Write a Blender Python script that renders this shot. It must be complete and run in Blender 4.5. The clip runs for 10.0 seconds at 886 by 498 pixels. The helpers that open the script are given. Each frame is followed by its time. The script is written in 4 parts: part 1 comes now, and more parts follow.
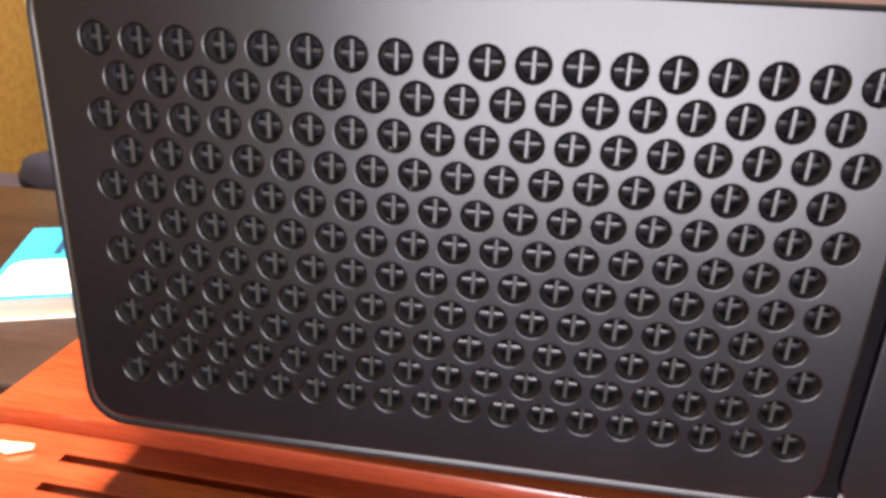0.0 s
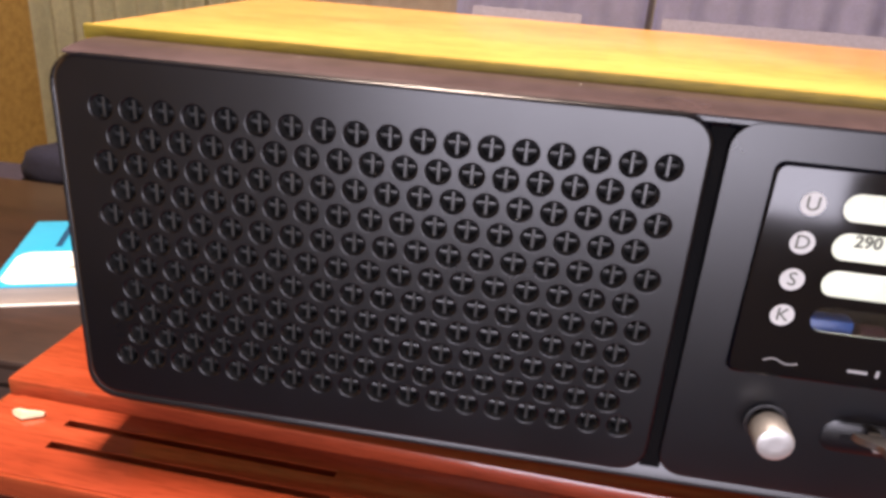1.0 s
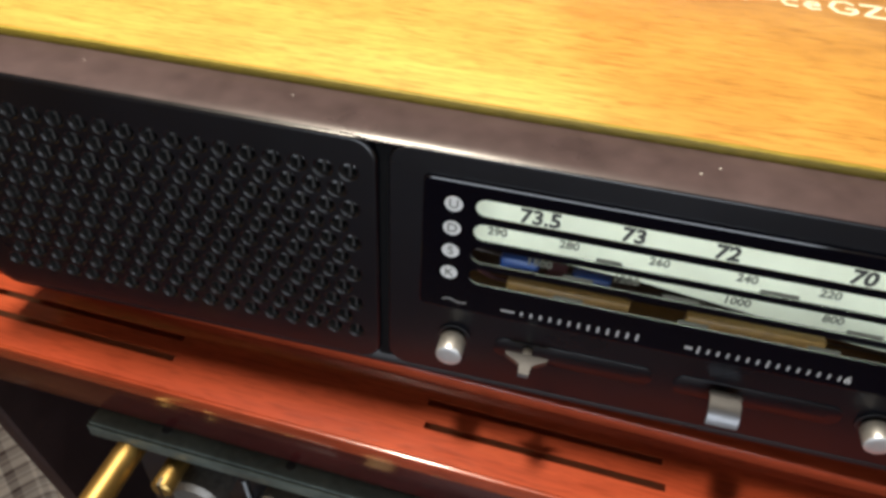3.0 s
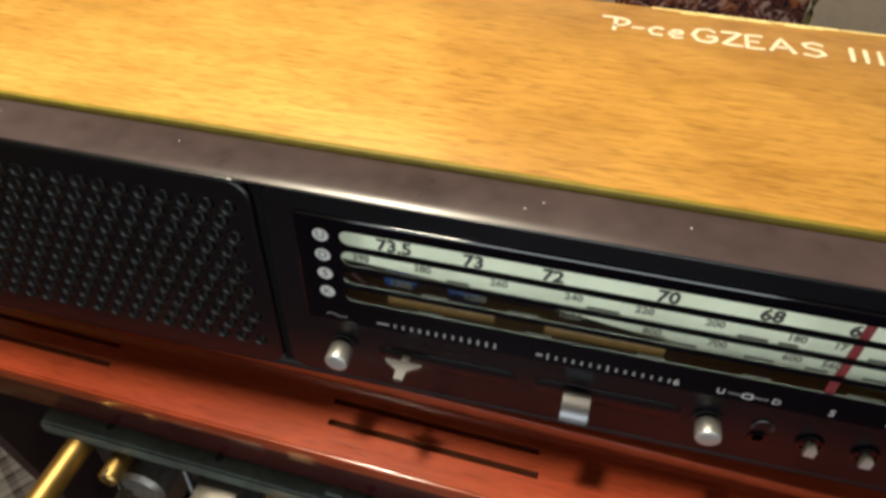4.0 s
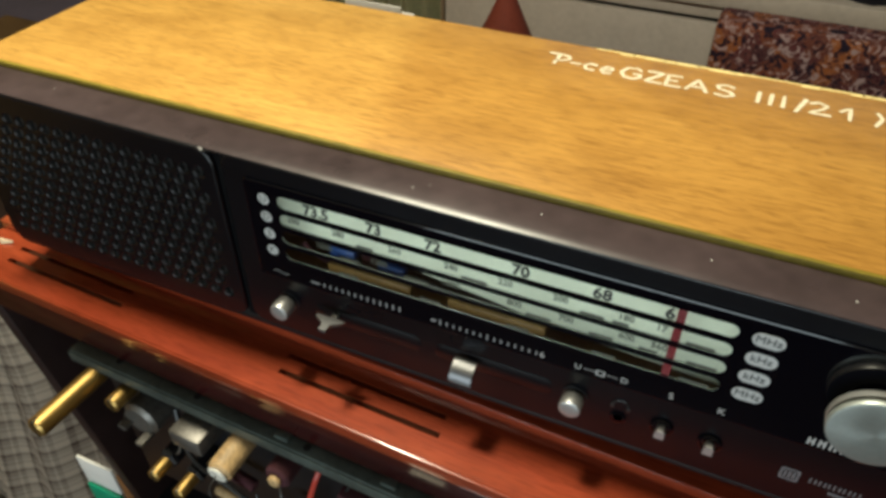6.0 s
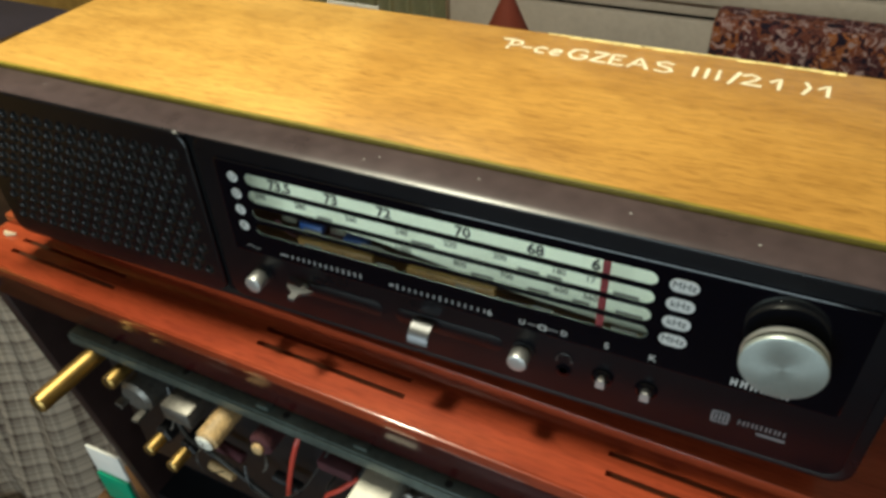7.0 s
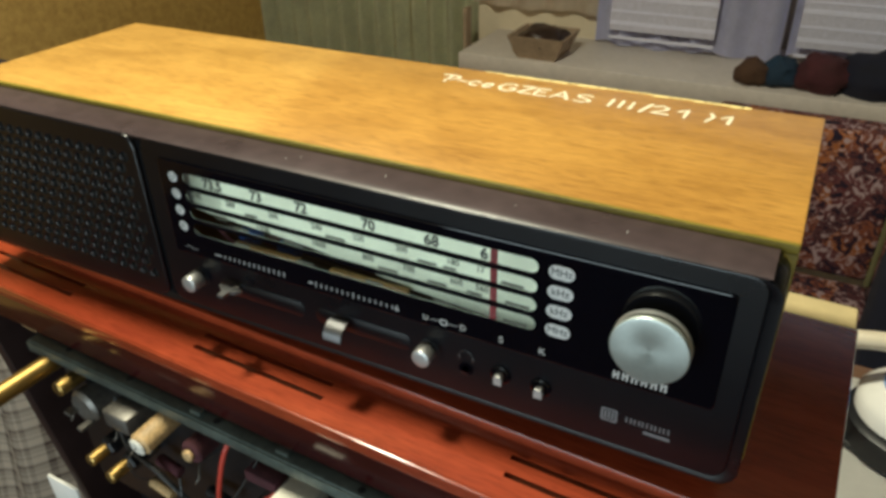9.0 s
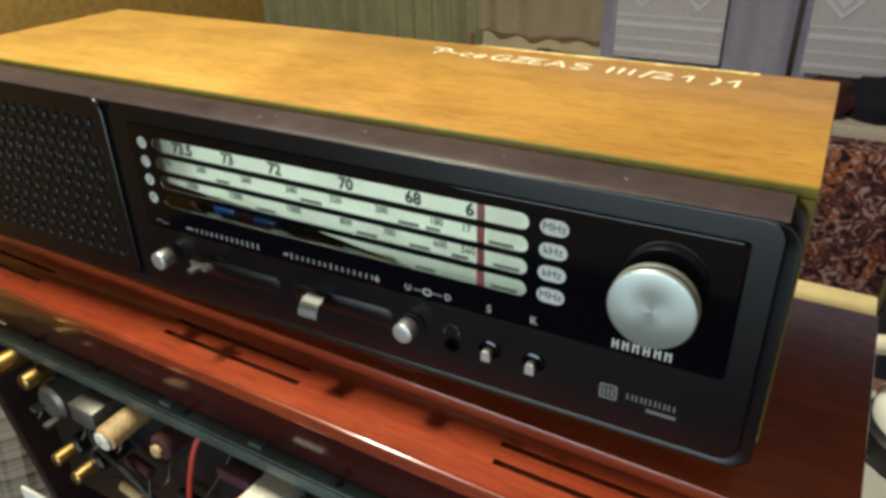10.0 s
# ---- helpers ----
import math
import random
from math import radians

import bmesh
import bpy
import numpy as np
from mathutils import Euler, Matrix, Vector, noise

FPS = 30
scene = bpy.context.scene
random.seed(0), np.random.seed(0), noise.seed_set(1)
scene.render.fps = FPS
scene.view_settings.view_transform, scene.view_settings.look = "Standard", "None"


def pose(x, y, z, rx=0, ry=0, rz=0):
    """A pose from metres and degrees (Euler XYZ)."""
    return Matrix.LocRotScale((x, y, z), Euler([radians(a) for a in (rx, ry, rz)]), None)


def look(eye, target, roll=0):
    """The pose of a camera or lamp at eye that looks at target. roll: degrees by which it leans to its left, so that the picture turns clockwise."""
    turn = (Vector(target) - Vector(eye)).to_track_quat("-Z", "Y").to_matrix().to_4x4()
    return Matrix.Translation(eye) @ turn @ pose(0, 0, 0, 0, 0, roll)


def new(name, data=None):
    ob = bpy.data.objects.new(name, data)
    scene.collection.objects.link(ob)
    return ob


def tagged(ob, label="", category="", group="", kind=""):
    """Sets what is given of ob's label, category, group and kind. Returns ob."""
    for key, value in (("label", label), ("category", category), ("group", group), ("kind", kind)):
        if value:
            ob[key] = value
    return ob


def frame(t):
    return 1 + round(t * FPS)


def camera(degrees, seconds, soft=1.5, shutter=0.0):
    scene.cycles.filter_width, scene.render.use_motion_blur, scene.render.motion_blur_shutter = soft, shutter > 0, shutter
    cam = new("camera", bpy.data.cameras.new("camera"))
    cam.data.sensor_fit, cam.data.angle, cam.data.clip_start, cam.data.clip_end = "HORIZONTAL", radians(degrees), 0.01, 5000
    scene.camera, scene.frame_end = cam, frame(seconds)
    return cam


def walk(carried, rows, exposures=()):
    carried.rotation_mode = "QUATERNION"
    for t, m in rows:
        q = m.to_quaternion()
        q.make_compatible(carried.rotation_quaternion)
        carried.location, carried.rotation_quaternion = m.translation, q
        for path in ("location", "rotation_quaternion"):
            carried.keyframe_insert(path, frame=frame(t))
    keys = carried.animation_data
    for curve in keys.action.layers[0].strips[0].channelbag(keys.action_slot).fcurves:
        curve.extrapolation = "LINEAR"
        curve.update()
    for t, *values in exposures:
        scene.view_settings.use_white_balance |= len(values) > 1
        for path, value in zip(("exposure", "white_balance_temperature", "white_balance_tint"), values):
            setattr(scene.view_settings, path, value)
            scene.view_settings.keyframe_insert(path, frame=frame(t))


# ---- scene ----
cam = camera(62.6, 10.0, soft=3.4)
PATH = [
    (0, (-0.1122, -0.1671, 0.0274), (-0.1717, 0.2935, -0.1578), 2.71),
    (0.5, (-0.1022, -0.1977, 0.0480), (-0.1631, 0.2624, -0.1380), 3.40),
    (1, (-0.0805, -0.2143, 0.0616), (-0.1365, 0.2439, -0.1306), 4.37),
    (1.5, (-0.0590, -0.2144, 0.0793), (-0.1178, 0.2218, -0.1579), 4.31),
    (2, (-0.0271, -0.2114, 0.1031), (-0.0955, 0.1984, -0.1750), 3.88),
    (2.5, (0.0046, -0.2100, 0.1422), (-0.0673, 0.1678, -0.1773), 3.22),
    (3, (0.0378, -0.2144, 0.1744), (-0.0315, 0.1489, -0.1621), 3.64),
    (3.2, (0.0540, -0.2076, 0.1856), (-0.0181, 0.1442, -0.1623), 3.21),
    (4.3, (0.1129, -0.2162, 0.2259), (0.0355, 0.1336, -0.1228), 1.19),
    (4.5, (0.1200, -0.2174, 0.2307), (0.0393, 0.1343, -0.1155), 1.21),
    (5, (0.1579, -0.2331, 0.2435), (0.0553, 0.1196, -0.0957), 0.88),
    (6.3, (0.2383, -0.2642, 0.2333), (0.0742, 0.0852, -0.0845), -0.71),
    (6.5, (0.2503, -0.2703, 0.2341), (0.0830, 0.0779, -0.0834), -1.36),
    (7, (0.2716, -0.2774, 0.2344), (0.1018, 0.0727, -0.0797), -2.63),
    (7.5, (0.2920, -0.2853, 0.2292), (0.1239, 0.0704, -0.0794), -2.85),
    (8, (0.3215, -0.2918, 0.2210), (0.1450, 0.0703, -0.0752), -2.56),
    (8.5, (0.3470, -0.2983, 0.2159), (0.1572, 0.0726, -0.0605), -1.92),
    (9, (0.3535, -0.2960, 0.2004), (0.1528, 0.0814, -0.0590), -1.24),
    (9.5, (0.3547, -0.2856, 0.1712), (0.1471, 0.0994, -0.0711), -1.09),
    (10, (0.3584, -0.2825, 0.1497), (0.1490, 0.1041, -0.0884), -1.13),
]
walk(cam, [(t, look(eye, target, roll)) for t, eye, target, roll in PATH],
     [(0.0, 1.75, 6500, 20), (0.5, 1.4, 6350, 26), (1.0, 0.9, 6250, 28), (1.5, 0.68, 6250, 28), (2.0, 0.75, 6200, 26), (2.5, 0.5, 6150, 18), (3.0, 0.3, 5900, 8),
      (4.5, -0.24, 6200, 3), (5.0, -0.3, 6200, 3), (6.5, -0.14, 5700, -7), (8.0, -0.03, 5700, -8), (10.0, 0.08, 5700, -6)])

# ---- light and exposure ----
world = bpy.data.worlds.new("dim_room_air")
scene.world = world
world.use_nodes = True
world.node_tree.nodes["Background"].inputs[0].default_value = (0.8, 0.75, 0.7, 1)
world.node_tree.nodes["Background"].inputs[1].default_value = 0.05


def lamp(name, kind, m, energy, colour, size):
    data = bpy.data.lights.new(name, kind)
    data.energy, data.color = energy, colour
    if kind == "AREA":
        data.size = size
    else:
        data.shadow_soft_size = size
    ob = new(name, data)
    ob.matrix_world = m
    return ob


# warm ceiling lamp over the left half of the radio
shade = lamp("ceiling_lamp", "SPOT", pose(-0.24, 0.09, 1.15), 124.0, (1.0, 0.82, 0.60), 0.085)
shade.data.spot_size, shade.data.spot_blend = radians(165), 0.25
# added cool area light in front of the radio, level with it, source unseen
glow = lamp("front_fill", "AREA", look((0.06, -1.5, -0.12), (-0.05, 0.0, -0.05)), 15.0, (0.93, 0.96, 1.0), 1.1)
glow.data.shape, glow.data.size_y = "RECTANGLE", 0.66
# invented weak fill high in front of the radio, no such lamp known
lamp("high_fill", "POINT", pose(-0.35, -1.15, 1.2), 1.2, (1.0, 0.92, 0.80), 0.12)


# ---- materials ----
def material(name, colour, rough=0.5, metal=0.0, vary=0.15, scale=40.0, bump=0.1, bump_scale=300.0, coat=0.0, stretch=(1, 1, 1), colour2=None,
             rough_vary=0.1, spec=0.5):
    """Base colour broken by two noises of different size, rough patches and fine relief; sizes in metres of the object."""
    mat = bpy.data.materials.new(name)
    mat.use_nodes = True
    nt = mat.node_tree
    n, l = nt.nodes, nt.links
    p = n["Principled BSDF"]
    co = n.new("ShaderNodeTexCoord")
    mp = n.new("ShaderNodeMapping")
    mp.inputs["Scale"].default_value = stretch
    l.new(co.outputs["Object"], mp.inputs["Vector"])
    big, small = n.new("ShaderNodeTexNoise"), n.new("ShaderNodeTexNoise")
    big.inputs["Scale"].default_value, small.inputs["Scale"].default_value = scale, scale * 7
    big.inputs["Detail"].default_value, small.inputs["Detail"].default_value = 4, 6
    for t in (big, small):
        l.new(mp.outputs["Vector"], t.inputs["Vector"])
    add = n.new("ShaderNodeMath")
    add.operation = "ADD"
    half = n.new("ShaderNodeMath")
    half.operation = "MULTIPLY"
    half.inputs[1].default_value = 0.5
    l.new(big.outputs[0], add.inputs[0])
    l.new(small.outputs[0], add.inputs[1])
    l.new(add.outputs[0], half.inputs[0])
    ramp = n.new("ShaderNodeValToRGB")
    dark = tuple(c * (1 - vary) for c in colour)
    light = colour2 or tuple(min(1, c * (1 + vary)) for c in colour)
    ramp.color_ramp.elements[0].position, ramp.color_ramp.elements[1].position = 0.35, 0.65
    ramp.color_ramp.elements[0].color = (*dark, 1)
    ramp.color_ramp.elements[1].color = (*light, 1)
    l.new(half.outputs[0], ramp.inputs[0])
    l.new(ramp.outputs[0], p.inputs["Base Color"])
    rm = n.new("ShaderNodeMapRange")
    rm.inputs["To Min"].default_value, rm.inputs["To Max"].default_value = max(0.02, rough - rough_vary), min(1, rough + rough_vary)
    l.new(big.outputs[0], rm.inputs["Value"])
    l.new(rm.outputs[0], p.inputs["Roughness"])
    p.inputs["Metallic"].default_value = metal
    p.inputs["Specular IOR Level"].default_value = spec
    p.inputs["Coat Weight"].default_value = coat
    p.inputs["Coat Roughness"].default_value = 0.08
    if bump:
        fine = n.new("ShaderNodeTexNoise")
        fine.inputs["Scale"].default_value = bump_scale
        fine.inputs["Detail"].default_value = 5
        l.new(mp.outputs["Vector"], fine.inputs["Vector"])
        b = n.new("ShaderNodeBump")
        b.inputs["Strength"].default_value, b.inputs["Distance"].default_value = bump, 0.001
        l.new(fine.outputs[0], b.inputs["Height"])
        l.new(b.outputs[0], p.inputs["Normal"])
    return mat


def veneer(name, dark, mid, light, rough, coat, grain=1.0, pores=0.5, seam=None):
    """Veneer with its grain along x: broad figure, fine streaks and short dark pores; seam: where a paler leaf ends, as x and slant."""
    mat = bpy.data.materials.new(name)
    mat.use_nodes = True
    n, l = mat.node_tree.nodes, mat.node_tree.links
    p = n["Principled BSDF"]
    co = n.new("ShaderNodeTexCoord")

    def streaks(sx, sy, scale, detail):
        mp = n.new("ShaderNodeMapping")
        mp.inputs["Scale"].default_value = (sx, sy, sy)
        l.new(co.outputs["Object"], mp.inputs["Vector"])
        t = n.new("ShaderNodeTexNoise")
        t.inputs["Scale"].default_value, t.inputs["Detail"].default_value = scale, detail
        t.inputs["Distortion"].default_value = 0.4
        l.new(mp.outputs["Vector"], t.inputs["Vector"])
        return t.outputs[0]

    def mix(kind, a, b, fac):
        m = n.new("ShaderNodeMix")
        m.data_type, m.blend_type = "RGBA", kind
        m.inputs[0].default_value = fac
        l.new(a, m.inputs[6])
        l.new(b, m.inputs[7])
        return m.outputs[2]

    def ramp(src, stops):
        r = n.new("ShaderNodeValToRGB")
        while len(r.color_ramp.elements) < len(stops):
            r.color_ramp.elements.new(0.5)
        for e, (pos, col) in zip(r.color_ramp.elements, stops):
            e.position, e.color = pos, (*col, 1)
        l.new(src, r.inputs[0])
        return r.outputs[0]

    figure = ramp(streaks(1.2, 7, 5.0, 4), [(0.3, dark), (0.5, mid), (0.7, light)])
    fine = ramp(streaks(6, 160, 3.0 * grain, 5), [(0.3, (0.70, 0.66, 0.58)), (0.62, (1, 1, 1))])
    poreline = ramp(streaks(50, 520, 1.7 * grain, 3), [(0.36, (1 - pores, 1 - pores * 1.1, 1 - pores * 1.25)), (0.52, (1, 1, 1))])
    blot = ramp(streaks(1, 2.0, 16, 4), [(0.32, (0.74, 0.69, 0.62)), (0.6, (1, 1, 1))])
    col = mix("MULTIPLY", mix("MULTIPLY", mix("MULTIPLY", figure, fine, 0.5), poreline, 0.85), blot, 0.7)
    if seam:
        sep, slant, side = n.new("ShaderNodeSeparateXYZ"), n.new("ShaderNodeMath"), n.new("ShaderNodeMath")
        slant.operation, slant.inputs[1].default_value = "MULTIPLY_ADD", seam[1]
        l.new(co.outputs["Object"], sep.inputs[0])
        l.new(sep.outputs["Y"], slant.inputs[0])
        l.new(sep.outputs["X"], slant.inputs[2])
        side.operation, side.inputs[1].default_value = "MULTIPLY_ADD", 0.05
        l.new(streaks(3, 60, 3.0, 3), side.inputs[0])
        l.new(slant.outputs[0], side.inputs[2])
        leaf = n.new("ShaderNodeMapRange")
        leaf.inputs["From Min"].default_value, leaf.inputs["From Max"].default_value = seam[0] + 0.016, seam[0] + 0.034
        l.new(side.outputs[0], leaf.inputs["Value"])
        col = mix("MULTIPLY", col, ramp(leaf.outputs[0], [(0.0, (1.12, 1.12, 1.12)), (1.0, (0.92, 0.86, 0.78))]), 1.0)
    l.new(col, p.inputs["Base Color"])
    p.inputs["Roughness"].default_value = rough
    p.inputs["Coat Weight"].default_value = coat
    p.inputs["Coat Roughness"].default_value = 0.1
    b = n.new("ShaderNodeBump")
    b.inputs["Strength"].default_value, b.inputs["Distance"].default_value = 0.15, 0.0006
    l.new(poreline, b.inputs["Height"])
    l.new(b.outputs[0], p.inputs["Normal"])
    return mat


def brushed(name, colour, rough, radial=False):
    """Turned or brushed metal."""
    mat = material(name, colour, rough, 1.0, 0.06, 60, 0.05, 900, stretch=(1, 1, 1))
    p = mat.node_tree.nodes["Principled BSDF"]
    if radial:
        p.inputs["Anisotropic"].default_value = 0.45
        t = mat.node_tree.nodes.new("ShaderNodeTangent")
        t.direction_type, t.axis = "RADIAL", "Y"
        mat.node_tree.links.new(t.outputs[0], p.inputs["Tangent"])
    return mat


def pattern_cloth(name, kind):
    """Woven textiles: an oriental floral, a tartan, or lace; object coordinates in metres."""
    mat = bpy.data.materials.new(name)
    mat.use_nodes = True
    n, l = mat.node_tree.nodes, mat.node_tree.links
    p = n["Principled BSDF"]
    p.inputs["Roughness"].default_value = 0.9
    p.inputs["Specular IOR Level"].default_value = 0.15
    co = n.new("ShaderNodeTexCoord")
    if kind == "floral":
        v, w = n.new("ShaderNodeTexVoronoi"), n.new("ShaderNodeTexNoise")
        v.inputs["Scale"].default_value, w.inputs["Scale"].default_value = 19, 36
        w.inputs["Detail"].default_value, w.inputs["Distortion"].default_value = 4, 1.6
        l.new(co.outputs["Object"], v.inputs["Vector"])
        l.new(co.outputs["Object"], w.inputs["Vector"])
        r1, r2 = n.new("ShaderNodeValToRGB"), n.new("ShaderNodeValToRGB")
        r1.color_ramp.interpolation = "CONSTANT"
        stops = [(0.0, (0.20, 0.06, 0.03)), (0.22, (0.11, 0.03, 0.035)), (0.45, (0.30, 0.10, 0.03)), (0.62, (0.07, 0.022, 0.03)), (0.8, (0.15, 0.045, 0.03))]
        while len(r1.color_ramp.elements) < len(stops):
            r1.color_ramp.elements.new(0.5)
        for e, (pos, col) in zip(r1.color_ramp.elements, stops):
            e.position, e.color = pos, (*col, 1)
        sep = n.new("ShaderNodeSeparateColor")
        l.new(v.outputs["Color"], sep.inputs[0])
        l.new(sep.outputs[0], r1.inputs[0])
        stops = [(0.40, (0.02, 0.015, 0.03)), (0.46, (0.15, 0.05, 0.04)), (0.53, (1, 1, 1)), (0.58, (0.40, 0.29, 0.31)), (0.66, (0.42, 0.31, 0.33))]
        while len(r2.color_ramp.elements) < len(stops):
            r2.color_ramp.elements.new(0.5)
        for e, (pos, col) in zip(r2.color_ramp.elements, stops):
            e.position, e.color = pos, (*col, 1)
        l.new(w.outputs[0], r2.inputs[0])
        m = n.new("ShaderNodeMix")
        m.data_type, m.blend_type = "RGBA", "MIX"
        gate = n.new("ShaderNodeMapRange")
        gate.inputs["From Min"].default_value, gate.inputs["From Max"].default_value = 0.03, 0.09
        dist = n.new("ShaderNodeMath")
        dist.operation = "ABSOLUTE"
        off = n.new("ShaderNodeMath")
        off.operation = "SUBTRACT"
        off.inputs[1].default_value = 0.52
        l.new(w.outputs[0], off.inputs[0])
        l.new(off.outputs[0], dist.inputs[0])
        l.new(dist.outputs[0], gate.inputs["Value"])
        l.new(gate.outputs[0], m.inputs[0])
        l.new(r1.outputs[0], m.inputs[6])
        l.new(r2.outputs[0], m.inputs[7])
        l.new(m.outputs[2], p.inputs["Base Color"])
    else:
        sep = n.new("ShaderNodeSeparateXYZ")
        l.new(co.outputs["UV"], sep.inputs[0])
        fac = None
        for axis in (0, 1):
            for freq, cut in ((52, 0.2), (104, 0.55)):
                k = n.new("ShaderNodeMath")
                k.operation = "MULTIPLY"
                k.inputs[1].default_value = freq
                l.new(sep.outputs[axis], k.inputs[0])
                s = n.new("ShaderNodeMath")
                s.operation = "SINE"
                l.new(k.outputs[0], s.inputs[0])
                g = n.new("ShaderNodeMath")
                g.operation = "GREATER_THAN"
                g.inputs[1].default_value = cut
                l.new(s.outputs[0], g.inputs[0])
                if fac is None:
                    fac = g.outputs[0]
                else:
                    a = n.new("ShaderNodeMath")
                    a.operation = "ADD"
                    l.new(fac, a.inputs[0])
                    l.new(g.outputs[0], a.inputs[1])
                    fac = a.outputs[0]
        q = n.new("ShaderNodeMath")
        q.operation = "MULTIPLY"
        q.inputs[1].default_value = 0.25
        l.new(fac, q.inputs[0])
        r = n.new("ShaderNodeValToRGB")
        r.color_ramp.elements[0].color = (0.62, 0.53, 0.43, 1)
        r.color_ramp.elements[1].color = (0.11, 0.075, 0.06, 1)
        l.new(q.outputs[0], r.inputs[0])
        l.new(r.outputs[0], p.inputs["Base Color"])
    return mat


OAK = veneer("honey_veneer", (0.57, 0.318, 0.070), (0.62, 0.352, 0.080), (0.66, 0.382, 0.092), 0.34, 0.4, 1.0, 0.36, seam=(0.052, 0.24))
EDGE = material("worn_veneer_edge", (0.23, 0.175, 0.014), 0.6, vary=0.3, scale=60, stretch=(0.3, 2, 2))
MAHOGANY = veneer("red_mahogany_lacquer", (0.25, 0.038, 0.015), (0.33, 0.055, 0.020), (0.39, 0.072, 0.026), 0.26, 0.7, 0.8, 0.25)
MAHOGANY_DARK = veneer("dark_red_gloss_wood", (0.030, 0.005, 0.006), (0.045, 0.008, 0.008), (0.06, 0.011, 0.010), 0.16, 0.6, 0.8, 0.25)
# side board colour with the shade on the left put into it
SHADEWOOD = material("shaded_side_board", (0.016, 0.007, 0.007), 0.5, vary=0.3, scale=30)
SLOTWOOD = material("bare_brown_board", (0.10, 0.055, 0.024), 0.8, vary=0.2, scale=30)
BLACK = material("black_plastic", (0.0010, 0.0013, 0.0034), 0.285, spec=0.5, rough_vary=0.04, vary=0.2, scale=20, bump=0.02, bump_scale=1500)
BROWN = material("brown_black_plastic", (0.056, 0.039, 0.041), 0.30, vary=0.25, scale=15, bump=0.05, bump_scale=800)
GLOSS = material("gloss_black_acrylic", (0.0012, 0.0016, 0.004), 0.08, vary=0.1, bump=0.0, rough_vary=0.03)
# ribs and hole walls greyer than the panel, to look lit inside the holes
RIB = material("grey_black_ribs", (0.028, 0.028, 0.028), 0.3, vary=0.2, scale=90)
BARREL = material("lit_hole_wall_plastic", (0.026, 0.026, 0.026), 0.24, vary=0.25, scale=60)
CLOTH = material("black_speaker_cloth", (0.010, 0.010, 0.011), 0.9, bump=0.3, bump_scale=2500)
GAP = material("gap_shade_black", (0.0015, 0.0015, 0.002), 0.9, bump=0.1, spec=0.15)
SHADED_PLATE = material("shaded_plate_grey", (0.17, 0.18, 0.16), 0.6, vary=0.1, scale=30)
SCALE = material("pale_green_white_paint", (0.66, 0.68, 0.49), 0.6, vary=0.05, scale=30, bump=0.05)
PANE = material("clear_acrylic", (1, 1, 1), 0.03, vary=0.0, bump=0.0, rough_vary=0.01)
PANE.node_tree.nodes["Principled BSDF"].inputs["Transmission Weight"].default_value = 1.0
PRINT_W = material("white_print", (0.58, 0.58, 0.56), 0.5, vary=0.04, bump=0.0)
PRINT_T = material("worn_white_ticks", (0.33, 0.33, 0.33), 0.5, vary=0.2, scale=300, bump=0.0)
PRINT_G = material("grey_print", (0.17, 0.17, 0.18), 0.5, vary=0.08, bump=0.0)
PRINT_K = material("black_print", (0.02, 0.02, 0.018), 0.5, vary=0.1, bump=0.0)
PRINT_O = material("olive_print", (0.09, 0.095, 0.07), 0.5, vary=0.1, bump=0.0)
POINTER = material("red_pointer", (0.10, 0.006, 0.008), 0.35, vary=0.1, bump=0.0)
ALU = brushed("turned_aluminium", (0.38, 0.41, 0.385), 0.40, True)
ALU2 = brushed("satin_aluminium", (0.52, 0.52, 0.51), 0.40)
ALU2.node_tree.nodes["Principled BSDF"].inputs["Metallic"].default_value = 0.75
ALU.node_tree.nodes["Principled BSDF"].inputs["Metallic"].default_value = 0.62
ALU3 = brushed("dull_aluminium", (0.19, 0.19, 0.195), 0.42)
DARKMETAL = brushed("dark_groove_metal", (0.10, 0.10, 0.09), 0.4)
BRASS = brushed("tarnished_brass", (0.42, 0.28, 0.09), 0.46)
ZINC = material("green_grey_painted_steel", (0.085, 0.105, 0.095), 0.42, 0.35, 0.3, 25, 0.15, 400)
TIN = material("dull_tinplate", (0.17, 0.16, 0.145), 0.45, 0.7, 0.3, 40, 0.1)
BAKELITE = material("black_bakelite", (0.006, 0.006, 0.008), 0.4, vary=0.3)
WAX = material("waxed_paper_tan", (0.50, 0.34, 0.16), 0.55, vary=0.35, scale=60, bump=0.4)
CERAMIC = material("cream_ceramic", (0.74, 0.71, 0.62), 0.4, vary=0.1)
REDWIRE = material("red_pvc", (0.50, 0.06, 0.04), 0.4, vary=0.1)
BLACKWIRE = material("black_pvc", (0.02, 0.02, 0.02), 0.4, vary=0.1)
BLUEPVC = material("blue_film", (0.018, 0.065, 0.22), 0.4, vary=0.1)
CHALK = material("white_paint_pen", (0.76, 0.68, 0.50), 0.7, vary=0.1, scale=400, bump=0.2)
BAREWOOD = material("bare_pale_wood", (0.74, 0.60, 0.26), 0.7, vary=0.25, scale=60)
CREAM = material("cream_board", (0.62, 0.50, 0.26), 0.5, vary=0.1, scale=15)
PAPER = material("white_paper", (0.78, 0.76, 0.72), 0.7, vary=0.04, scale=10)
GREYCARD = material("off_white_card", (0.50, 0.48, 0.46), 0.75, vary=0.1, scale=20)
PAGES = material("page_block", (0.62, 0.52, 0.42), 0.8, vary=0.2, scale=60, stretch=(0.1, 0.1, 25))
CYAN = material("cyan_cover", (0.02, 0.36, 0.60), 0.35, vary=0.06, scale=12)
